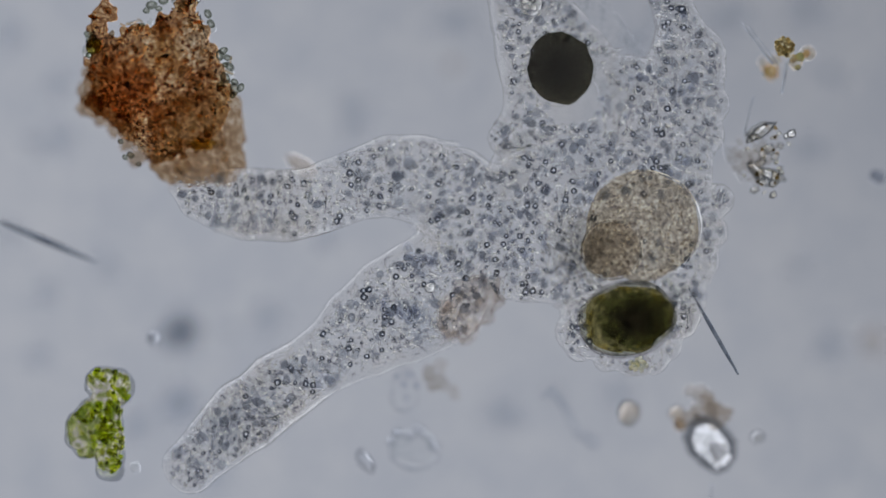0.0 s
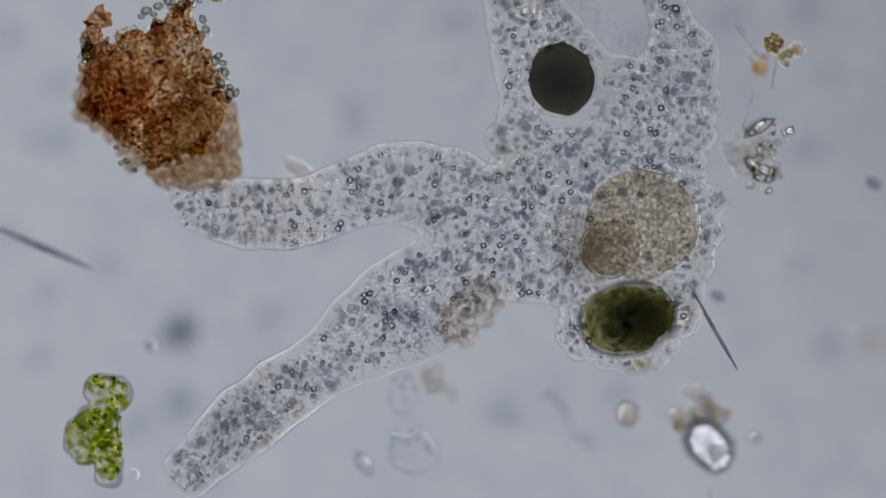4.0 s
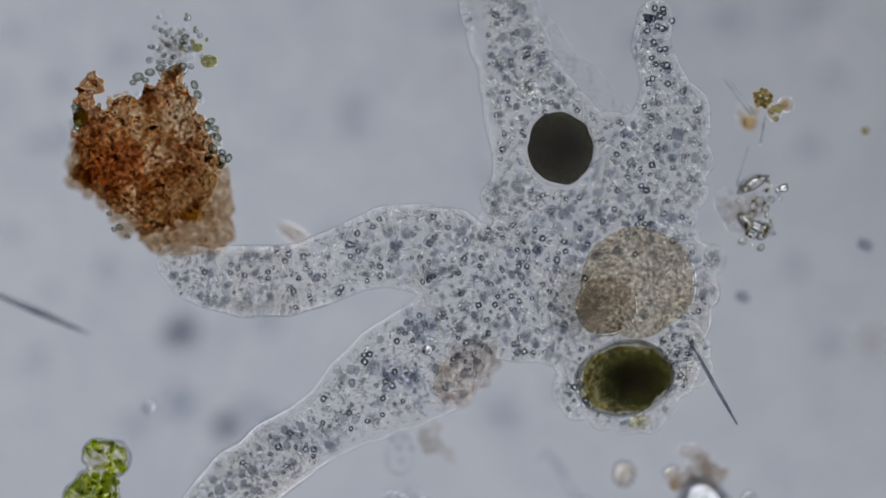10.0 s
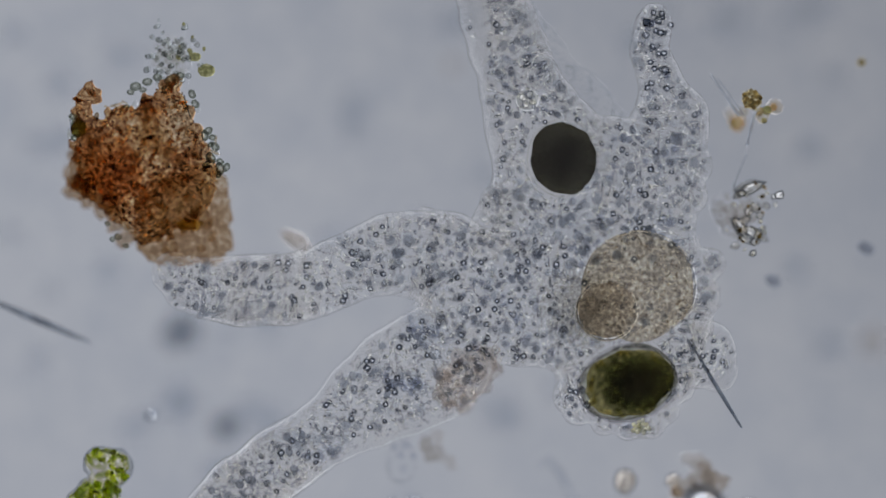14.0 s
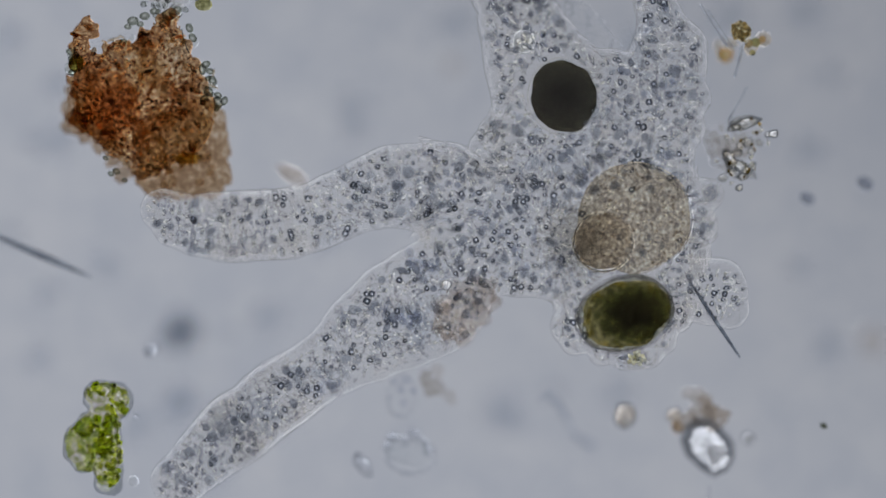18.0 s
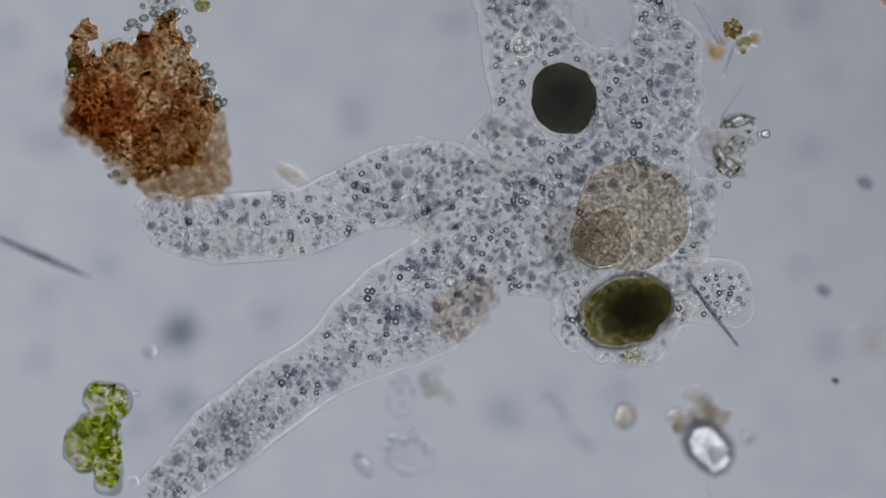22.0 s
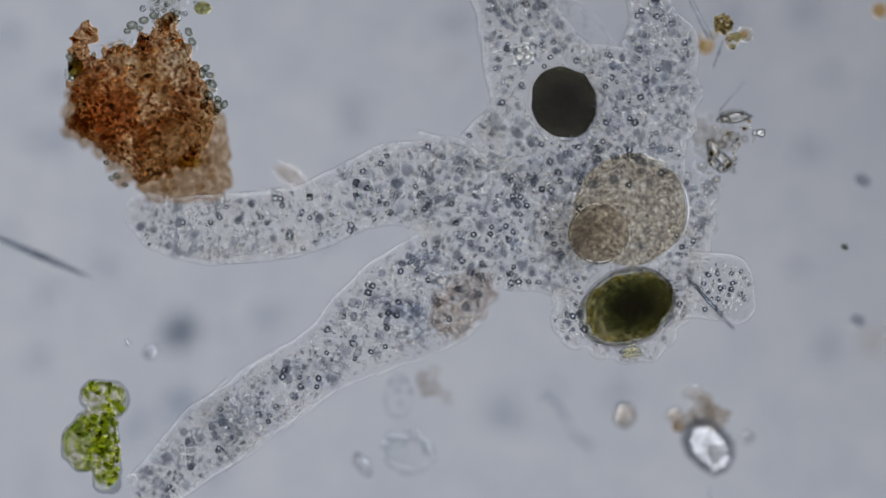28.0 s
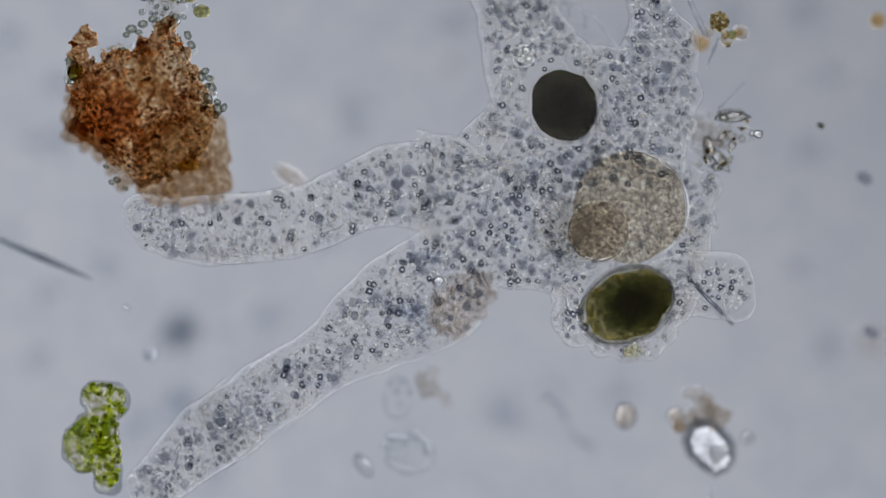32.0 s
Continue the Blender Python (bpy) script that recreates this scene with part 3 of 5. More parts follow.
def granular_plasm():
    """The grainy inner plasm of every arm: it stops short of the clear margin, and its ends are ragged."""
    step = 5.0
    us, vs, zs = np.arange(200, 1420, step), np.arange(-290, 930, step), np.linspace(-0.055, 0.055, 7)
    P = np.stack(np.meshgrid(us, vs, indexing="ij"), -1)
    flat = P.reshape(-1, 2)
    d, _ = body_field(flat)
    d = d + wobble(flat, 45, 4) + wobble(flat, 130, 5) + 11 + wobble(flat + 900, 14, 7)
    margin = np.where(flat[:, 1] < 160, 868 + np.clip(flat[:, 1] - 60, 0, 90) * 0.35 - np.clip(-60 - flat[:, 1], 0, 200) * 0.2 - flat[:, 0], -99)
    d = np.maximum(d, margin + wobble(flat + 300, 22, 10))
    for a, b, r in ((996, 154, 60), (1006, 178, 60), (1095, 574, 60), (1135, 570, 60)):
        d = np.maximum(d, r - np.hypot(flat[:, 0] - a, flat[:, 1] - b))
    F = solid(flat, d.reshape(P.shape[:2]), zs, 0.045, 14.0)
    verts, quads = surface_net(F, np.array((us[0], vs[0], zs[0])), np.array((step, step, zs[1] - zs[0])))
    verts = relax(verts, quads, 2)
    _, each = body_field(verts[:, :2])
    low = np.min(np.stack(list(each.values())), 0)
    rag = wobble(verts[:, :2] + 77, 11, 16)
    for k in ARMS:
        reach = 10 if k.startswith("tip") else 8 if k.startswith("mid") else 3
        mine = each[k] < low + reach + rag
        q = quads[mine[quads].all(1)][:, ::-1]
        ids, inv = np.unique(q, return_inverse=True)
        p = verts[ids]
        pu, pv = PIVOT[k]
        me = mesh_from("endoplasm", np.stack([(p[:, 0] - pu) / DIV, (pv - p[:, 1]) / DIV, p[:, 2]], 1), inv.reshape(-1, 4))
        link("endoplasm", me, ENDOPLASM, PIECES[k], "fine-grained inner plasm", (0, 0, FOCUS - MID - SINK.get(k, 0) * 0.5 - 0.05 + 0.006 * list(ARMS).index(k)))


granular_plasm()


# ---- granules inside the amoeba ----
def pillow(bm, p, squash):
    """A grain that is square in plan with rounded corners and a domed top."""
    for v in bmesh.ops.create_icosphere(bm, subdivisions=3, radius=1.0)["verts"]:
        x, y, z = v.co
        k = ((abs(x) ** p + abs(y) ** p) ** (2 / p) + z * z) ** -0.5
        v.co = Vector((x * k * squash[0], y * k * squash[1], z * k * squash[2]))


def grain_meshes():
    rng = random.Random(5)
    made = []
    for i in range(10):
        bm = bmesh.new()
        if i == 7:
            bmesh.ops.create_cube(bm, size=1.6)
            bmesh.ops.bevel(bm, geom=list(bm.edges), offset=0.3, segments=2, affect="EDGES")
            bmesh.ops.scale(bm, vec=(1, rng.uniform(0.8, 1.15), 0.9), verts=bm.verts)
        else:
            pillow(bm, rng.choice((2.2, 3, 4, 5)), (1, rng.uniform(0.74, 1.05), rng.uniform(0.75, 0.95)))
        for f in bm.faces:
            f.smooth = True
        me = bpy.data.meshes.new("granule")
        bm.to_mesh(me)
        bm.free()
        me.materials.append(CRYSTAL_GRAIN)
        made.append(me)
    return made


def nearest_limb(P, rng):
    """Depth inside the outline, and the limb that carries each point: neighbours mix near a joint."""
    d, each = body_field(P)
    names = list(each)
    blur = np.array([75 if n[:3] in ("tip", "mid") or n in ("limb_south", "limb_west") else 25 for n in names])
    D = np.stack(list(each.values()))
    D = np.where(D < 12, D + rng.uniform(0, 1, D.shape) * blur[:, None], D + 200)
    return d, [names[i] for i in np.argmin(D, 0)]


def scatter(count, seed, margin, ulow=210, uhigh=1300, vlow=-250, vhigh=910):
    rng = np.random.RandomState(seed)
    P = np.stack([rng.uniform(ulow, uhigh, count), rng.uniform(vlow, vhigh, count)], 1)
    d, who = nearest_limb(P, rng)
    south = (P[:, 1] - 440) + (P[:, 0] - 690) * 0.75 > 0
    keep = (d < -margin - np.where((P[:, 1] > 450) & (P[:, 0] < 800), np.where(P[:, 1] > 690, 2, 8 + 6 * south), 0)) & ~((P[:, 1] < 150) & (P[:, 0] < 872 + np.clip(P[:, 1] - 60, 0, 90) * 0.35) & (rng.uniform(0, 1, count) > 0.07))
    return [(p, w, -dd, z) for p, w, dd, z in zip(P[keep], np.array(who)[keep], d[keep], rng.uniform(-1, 1, keep.sum()))]


def clear_of_organelles(u, v, slack=0):
    return all(math.hypot(u - a, v - b) > r - slack for a, b, r in ((997, 155, 62), (1112, 572, 78)))


STREAM = []


def granules():
    rng = random.Random(11)
    meshes = grain_meshes()
    spots = [s for s in scatter(7500, 3, 13) if clear_of_organelles(*s[0])]
    rng.shuffle(spots)
    taken, chosen = {}, []
    for s in spots:
        (u, v), w = s[0], s[1]
        gap = 9 if rng.random() < 0.7 else 5
        cell = (int(u // 20), int(v // 20))
        near = [q for i in (-1, 0, 1) for j in (-1, 0, 1) for q in taken.get((cell[0] + i, cell[1] + j), ())]
        if any(math.hypot(u - a, v - b) < gap for a, b in near):
            continue
        if math.hypot(u - 1128, v - 408) < 104 and rng.random() < 0.9:
            continue
        if w in ("limb_north",) and rng.random() < 0.15:
            continue
        if w == "core" and u < 820 and rng.random() < 0.2:
            continue
        taken.setdefault(cell, []).append((u, v))
        chosen.append(s)
    chosen = [s for s in chosen[:1120] if math.hypot(s[0][0] - 1002, s[0][1] - 180) > 63]
    # a few large blocky crystals in the tip of the eastern arm
    for u, v in ((1160, -62), (1180, -66), (1202, -58), (1158, -40), (1184, -44), (1170, -20), (1190, -8), (1166, 8), (1192, 22), (1186, -78)):
        ob = new("granule", meshes[rng.choice((0, 1, 3, 6, 9))])
        ob.parent = PIECES["limb_east"]
        k = rng.uniform(5.5, 7.5) / DIV
        ob.matrix_basis = Matrix.LocRotScale(((u - PIVOT["limb_east"][0]) / DIV, (PIVOT["limb_east"][1] - v) / DIV, rng.uniform(0, .06)), Euler((0, 0, rng.uniform(0, 6))), (k, k, k))
    rest = {}
    for i, ((u, v), w, inside, z) in enumerate(chosen):
        h = HALF * math.sqrt(max(0.05, 1 - max(0, 1 - inside / RIM) ** 2)) * 0.82
        zz = h * z
        r = rng.choice((3.0, 3.8, 4.4, 5.0, 5.4, 5.8, 6.4)) / DIV
        pu, pv = PIVOT[w]
        local = ((u - pu) / DIV, (pv - v) / DIV, zz)
        if i < 345:
            ob = new("granule", rng.choice(meshes))
            ob.parent = PIECES[w]
            zz = zz * 0.3 - SINK.get(w, 0) * 0.8
            STREAM.append((ob, w, local[0], local[1], zz, r))
            ob.matrix_basis = Matrix.LocRotScale((local[0], local[1], zz), Euler((rng.uniform(-.5, .5), rng.uniform(-.5, .5), rng.uniform(0, 6))), (r, r, r))
        elif not (w in ("limb_west", "mid_west") and rng.random() < 0.3):
            rest.setdefault(w, []).append((local, r, rng.uniform(0, 6)))
    for w, spots in rest.items():
        for first, matl, say in ((0, DROPLET, "dark blue-grey droplets"), (1, CRYSTAL_GRAIN, "glassy dark-rimmed granules")):
            bm = bmesh.new()
            for j, (c, r, a) in enumerate(spots):
                if (j % 3 == 0) != (first == 1):
                    continue
                if first:
                    ball(bm, (c[0], c[1], c[2] * 0.3 - SINK.get(w, 0) * 0.8), r * 0.66, 2, (1, 0.85, 0.85), 0.08, 3, a, j)
                else:
                    # droplets lie off the sharp plane
                    deep = (0.5 * c[2] + math.copysign(0.1, c[2])) * LEVEL[w]
                    ball(bm, (c[0], c[1], deep), r * rng.uniform(1.0, 1.9), 2, (1, rng.uniform(0.7, 1), 0.8), 0.15, 3, a, j)
            tagged(part("granules", bm, matl, PIECES[w], say, wet=False), kind="stuff")


def specks():
    """Fine bright grains throughout the cytoplasm."""
    rng = random.Random(2)
    by = {}
    for (u, v), w, inside, z in scatter(22000, 8, 9):
        if clear_of_organelles(u, v) and math.hypot(u - 1002, v - 178) > 60 and (math.hypot(u - 1128, v - 408) > 104 or rng.random() < 0.1):
            if v > 270 or rng.random() < 0.9:
                by.setdefault(w, []).append((u, v, inside, z))
    for w, spots in by.items():
        pu, pv = PIVOT[w]
        rows = []
        for u, v, inside, z in spots:
            h = HALF * math.sqrt(max(0.05, 1 - max(0, 1 - inside / RIM) ** 2)) * 0.8
            rows.append(((u - pu) / DIV, (pv - v) / DIV, h * z, rng.choice((1.5, 1.8, 2.1, 2.4, 2.8, 3.4)) / DIV))
        pale = [(x, y, z * 0.35 - SINK.get(w, 0) * 0.8, r * (1.0 if i % 9 else 1.35)) for i, (x, y, z, r) in enumerate(rows) if i % 4]
        tagged(many_bipyramids("fine_crystals", pale, SPECK, PIECES[w], "fine bright crystals"), kind="stuff")
        tagged(many_balls("fine_grains", rows[::4], 1, GRIT, PIECES[w], "fine dark grains"), kind="stuff")


def deep_droplets():
    rng = random.Random(19)
    by = {}
    for (u, v), w, inside, z in scatter(1500, 17, 22):
        if clear_of_organelles(u, v) and math.hypot(u - 1128, v - 408) > 100 and w in ("core", "limb_north", "limb_east", "cup"):
            by.setdefault(w, []).append(((u - PIVOT[w][0]) / DIV, (PIVOT[w][1] - v) / DIV, (-0.2 if z < 0 else 0.17) * min(1, inside / 50), rng.uniform(4, 8) / DIV))
    # two dark clusters in the base of the southern arm, one of them deep
    for cu, cv, su, sv, z, n in ((742, 474, 14, 8, -0.10, 14), (764, 482, 10, 8, -0.06, 6), (722, 574, 13, 9, 0.02, 12), (676, 560, 10, 10, -0.05, 6), (572, 692, 12, 7, -0.04, 6)):
        for _ in range(n):
            u, v = rng.gauss(cu, su), rng.gauss(cv, sv)
            by.setdefault("limb_south", []).append(((u - 600) / DIV, (610 - v) / DIV, z + rng.uniform(-.02, .02), rng.uniform(5, 9) / DIV))
    for w, rows in by.items():
        tagged(many_balls("droplets", rows, 2, DEEP, PIECES[w], "blurred blue-grey droplets"), kind="stuff")


def lobe_granules():
    rng = random.Random(77)
    meshes = grain_meshes()
    fine = []
    for i in range(190):
        a, q = rng.uniform(0, 6.28), rng.random() ** 0.5
        x, y = 12 + math.cos(a) * q * 52, 2 + math.sin(a) * q * 44
        if i % 3 == 0 and i < 100:
            r = rng.choice((2.6, 3.2, 4.0, 5.0)) / DIV
            ob = new("granule", rng.choice(meshes))
            ob.parent = PIECES["lobe"]
            ob.matrix_basis = Matrix.LocRotScale((x / DIV, y / DIV, rng.uniform(-.05, .05)), Euler((0, 0, a)), (r, r, r))
        else:
            fine.append((x / DIV, y / DIV, rng.uniform(-.06, .06), rng.uniform(1.6, 3.2) / DIV))
    tagged(many_bipyramids("fine_crystals", fine, SPECK, PIECES["lobe"], "fine bright crystals"), kind="stuff")
    few = []
    for i in range(70):
        a, q = rng.uniform(0, 6.28), rng.random() ** 0.5
        x, y = math.cos(a) * q * 30 + math.sin(a) * q * 14, math.sin(a) * q * 44
        if i % 8 == 0:
            r = rng.choice((3.6, 4.6, 5.4)) / DIV
            ob = new("granule", rng.choice(meshes))
            ob.parent = PIECES["shoulder"]
            ob.matrix_basis = Matrix.LocRotScale((x / DIV, y / DIV, rng.uniform(-.02, .05)), Euler((0, 0, a)), (r, r, r))
        else:
            few.append((x / DIV, y / DIV, rng.uniform(-.05, .05), rng.uniform(1.6, 3) / DIV))
    tagged(many_bipyramids("fine_crystals", few, SPECK, PIECES["shoulder"], "fine bright crystals"), kind="stuff")


granules()
specks()
deep_droplets()
lobe_granules()


# ---- organelles ----
def blob_mesh(name, chains, origin, half, rim, wob, step=4.0, relax_n=2, lumpy=0.0):
    """A flattened lumpy mass whose plan is a union of chains of discs."""
    allp = np.array([p for c in chains for p in c], float)
    lo, hi = allp[:, :2].min(0) - allp[:, 2].max() - 12, allp[:, :2].max(0) + allp[:, 2].max() + 12
    us, vs, zs = np.arange(lo[0], hi[0], step), np.arange(lo[1], hi[1], step), np.linspace(-half * 1.35, half * 1.35, 19)
    P = np.stack(np.meshgrid(us, vs, indexing="ij"), -1).reshape(-1, 2)
    d = np.min([chain_distance(P, c) if len(c) > 1 else np.linalg.norm(P - c[0][:2], axis=1) - c[0][2] for c in chains], 0)
    for size, amount in wob:
        d = d + wobble(P + origin[0] * 3.1, size, amount)
    F = solid(P, d.reshape(len(us), len(vs)), zs, half, rim)
    if lumpy:
        F = F + wobble(P, 14, lumpy).reshape(len(us), len(vs), 1) * (1 + 0.5 * np.sign(zs)) + wobble(P + 500, 30, lumpy).reshape(len(us), len(vs), 1)
    v, q = surface_net(F, np.array((us[0], vs[0], zs[0])), np.array((step, step, zs[1] - zs[0])))
    v = relax(v, q, relax_n)
    return mesh_from(name, np.stack([(v[:, 0] - origin[0]) / DIV, (origin[1] - v[:, 1]) / DIV, v[:, 2]], 1), q[:, ::-1])


def facetted(name, half_long, half_wide, slope, matl, parent, label, where, seed, wob=0.3, wall=0.08, sides=14, turn=0.0, inner=0.75):
    """A glassy grain: steep sides below a low-pitched top, in divisions."""
    a, c = half_long / DIV, half_wide / DIV
    k = a / c
    bm = lathe(bmesh.new(), [(0, wall + slope * 0.75 * c), (0.5 * inner * c, wall + slope * 0.40 * c), (inner * c, wall), (c * (0.45 + 0.55 * inner), wall * 0.62), (c * 0.93, wall * 0.3), (c, 0), (c * 0.9, -0.02), (0, -0.02)], sides, (k, 1), wob, seed, turn)
    ob = part(name, bm, matl, parent, label, where)
    ob.data.shade_flat()
    return ob


def hoop(bm, c, rx, ry, tube, wob, start, end, sides=4, low=0.42):
    """Part of an uneven oval ring, thick in the middle and thinning out at its ends."""
    rings, n = [], 72
    for i in range(n + 1):
        q = start + (end - start) * i / n
        k = 1 + wob * noise.noise((math.cos(q) * 1.2, math.sin(q) * 1.2, rx * 9))
        r = tube * (0.25 + 0.75 * math.sin(math.pi * i / n) ** 0.5)
        out = Vector((math.cos(q), math.sin(q), 0))
        m = Vector(c) + Vector((rx * k * out.x, ry * k * out.y, 0))
        rings.append([bm.verts.new(m + out * r * math.cos(w) + Vector((0, 0, low * r * math.sin(w)))) for w in (2 * math.pi * j / sides for j in range(sides))])
    for p, q in zip(rings, rings[1:]):
        for j in range(sides):
            bm.faces.new((p[j], p[(j + 1) % sides], q[(j + 1) % sides], q[j]))
    bm.faces.new(rings[0])
    bm.faces.new(rings[-1])
    bmesh.ops.recalc_face_normals(bm, faces=bm.faces)


def square_off(v, r, p):
    """Push a ball's vertex outward so that its plan is a rounded square, turned a little."""
    a = math.atan2(v.co.y, v.co.x) + 0.35
    k = (abs(math.cos(a)) ** p + abs(math.sin(a)) ** p) ** (-1 / p)
    v.co.x, v.co.y = v.co.x * (0.5 + 0.5 * k), v.co.y * (0.5 + 0.5 * k)


def organelles():
    made = {}
    nuc = link("nucleus", blob_mesh("nucleus", [[(1132, 404, 97), (1138, 403, 98)], [(1080, 446, 53), (1081, 445, 53)]], (1135, 404), 0.075, 44, ((60, 4),), 3.5, 4), NUCLEUS, amoeba, "grainy grey-brown rounded nucleus", at(1135, 404, MID + 0.02))
    bm = bmesh.new()
    hoop(bm, (0, 0, 0.03), 103 / DIV, 97 / DIV, 2.2 / DIV, 0.02, -1.0, 2.4)
    part("nuclear_membrane", bm, MEMBRANE, nuc, "thin bright membrane", wet=False).data.shade_flat()
    nucleolus = part("nucleolus", one_ball((0, 0, 0), 52 / DIV, 4, (1, 0.98, 0.3), 0.025), NUCLEOLUS, nuc, "round grainy darker body", ((1080 - 1135) / DIV, (404 - 446) / DIV, 0.03))
    bm = bmesh.new()
    hoop(bm, (0, 0, 0.02), 52.5 / DIV, 51.5 / DIV, 3.0 / DIV, 0.02, 0.9, 7.0)
    part("membrane", bm, MEMBRANE, nucleolus, "thin bright membrane", wet=False).data.shade_flat()
    rs = random.Random(90)
    fine, grit = [], []
    for i in range(620):
        a, q = rs.uniform(0, 6.28), rs.random() ** 0.5 * 0.97
        row = (math.cos(a) * q * 100 / DIV, math.sin(a) * q * 94 / DIV, 0.08 * math.sqrt(1 - q * q) + 0.01, rs.uniform(1.2, 2.4) / DIV)
        (fine if i % 2 else grit).append(row)
    tagged(many_bipyramids("fine_crystals", fine, SPECK, nuc, "fine bright specks"), kind="stuff")
    tagged(many_balls("fine_grains", grit, 1, NUCLEUS_GRIT, nuc, "fine brown specks"), kind="stuff")
    made["nucleus"] = nuc
    halo = part("vacuole", one_ball((0, 0, 0), 1, 4, (84 / DIV, 82 / DIV, 0.06), 0.08, 2), VESICLE, amoeba, "faint grainy brown cloud", at(1040, 440, MID))
    made["halo"] = halo
    dark = part("food_vacuole", one_ball((0, 0, 0), 61 / DIV, 5, (0.93, 1.02, 0.6), 0.045, 5, 0.2, 2), DARK_SHELL, amoeba, "round nearly black olive food ball", at(996, 154, MID + 0.01))
    for v in dark.data.vertices:
        square_off(v, 61.5 / DIV, 2.5)
    bm = bmesh.new()
    hoop(bm, (0, 0, 0.03), 63 / DIV, 68 / DIV, 2.2 / DIV, 0.03, 0.6, 5.4)
    part("vacuole_margin", bm, CLEAR_MARGIN, dark, "thin clear margin", wet=False).data.shade_flat()
    made["dark"] = dark
    green = part("food_vacuole", one_ball((0, 0, 0), 1, 5, (88 / DIV, 66 / DIV, 0.13), 0.06, 2.5, 0.2, 4), GREEN_SHELL, amoeba, "olive green food ball with a dark middle", at(1112, 572, MID + 0.01))
    part("flesh", one_ball((1 / DIV, 0, 0.01), 1, 5, (78 / DIV, 58 / DIV, 0.10), 0.09, 4, 0.2, 4), GREEN_FLESH, green, "dark green flesh")
    # a grey hoop put in as painted shadow along the ball's outline
    bm = bmesh.new()
    hoop(bm, (0, 0, 0), 85 / DIV, 64 / DIV, 5.5 / DIV, 0.06, 0.0, 2 * math.pi + 0.3, 8, 1.0)
    part("vacuole_wall", bm, VACUOLE_SHADE, green, "dark grey vacuole wall", pose(0, 0, -0.09, 0, 0, 10), wet=True)
    rng = random.Random(4)
    for i in range(58):
        a, q = rng.uniform(0, 6.28), rng.uniform(0.88, 1.06)
        if math.cos(a) > 0.5 and rng.random() < 0.5:
            continue
        x, y = math.cos(a) * q * 74, math.sin(a) * q * 53
        part("green_lump", one_ball(((x * 0.98 - y * 0.2) / DIV, (x * 0.2 + y * 0.98) / DIV, rng.uniform(0.02, 0.07)), rng.uniform(2.5, 5.5) / DIV, 2, (1.3, 0.8, 0.7), 0.3, 5, a + 1.6, i), GREEN_LUMP, green, wet=False)
    made["green"] = green
    ring = part("vacuole", one_ball((0, 0, 0), 21 / DIV, 3, (1, 1, 0.5)), VESICLE_SKIN, amoeba, "small clear vesicle with yellow grains", at(937, 44, MID + 0.02))
    for i, (x, y, r) in enumerate(((-5, 7, 7), (7, 6, 6), (-6, -6, 6), (7, -7, 7), (1, 0, 4))):
        facetted("yellow_grain", r, r * 0.85, 0.7, BRIGHT_DROP, ring, "bright yellowish grain", (x / DIV, y / DIV, 0.01 + 0.004 * i), 1.7 * i, 0.2, 0.02, 9, i, 0.85)
    made["ring"] = ring
    under = part("vacuole", one_ball((0, 0, 0), 24 / DIV, 3, (1.1, 1, 0.7)), CYTOPLASM, amoeba, "clear bubble below the green food ball", at(1135, 650, MID))
    for i in range(14):
        a = i * 2.4
        part("yellow_grain", one_ball((math.cos(a) * i ** 0.5 * 4.2 / DIV, math.sin(a) * i ** 0.5 * 3.6 / DIV, 0.02), 4.4 / DIV, 2, (1, 1, 1), 0.2), YELLOW, under, wet=False)
    made["under"] = under
    patch = part("food_mass", one_ball((0, 0, 0), 1, 4, (62 / DIV, 42 / DIV, 0.08), 0.35, 5, 0.85, 9), FOOD, amoeba, "pale brown grainy mass", at(828, 560, MID - 0.17))
    for i in range(10):
        a, q = rng.uniform(0, 6.28), rng.random() ** 0.5
        x, y = math.cos(a) * q * 58, math.sin(a) * q * 36
        part("brown_grain", one_ball(((x * .66 + y * .75) / DIV, (x * .75 - y * .66) / DIV, rng.uniform(-.04, .08)), rng.uniform(6, 14) / DIV, 2, (1, .8, .7), 0.3, 5, a, i), BROWN_HAZE, patch)
    made["patch"] = patch
    bright = facetted("vacuole", 11, 9, 0.7, BRIGHT_DROP, amoeba, "small bright droplet", at(755, 522, MID + 0.02), 2.7, 0.2, 0.02, 11, 0.6, 0.85)
    made["bright"] = bright
    return made


ORGANS = organelles()


# ---- debris round the amoeba ----
DRIFTERS, LENS_DUST = [], []


def shared_lumps(name, count, mat, lump=0.3, sub=2, squash=(1, 0.75, 0.6), angular=False, wet=True):
    out = []
    for i in range(count):
        bm = bmesh.new()
        if angular:
            shard(bm, (0, 0, 0), (1, 0.7, 0.6), 100 + i, 1)
        else:
            ball(bm, (0, 0, 0), 1, sub, squash, lump, 4, 0, i * 3.3)
        for f in bm.faces:
            f.smooth = not angular
        me = bpy.data.meshes.new(name)
        bm.to_mesh(me)
        bm.free()
        me.materials.append(mat)
        if wet:
            wet_underside(me)
        out.append(me)
    return out


RUST_DARK = clear("rust_dark_flake", 1.04, [(0.35, (0.26, 0.15, 0.08)), (0.65, (0.60, 0.38, 0.21))], 12, 4, rnd=(0.5, 1.2))
PALE_FLAKE = clear("pale_flake", 1.08, [(0.35, (0.86, 0.76, 0.62)), (0.65, (1, 0.95, 0.87))], 12, 4)
AMBER = clear("amber_flake", 1.07, [(0.35, (0.88, 0.44, 0.12)), (0.65, (1, 0.72, 0.32))], 12, 4, rnd=(0.6, 1.1))


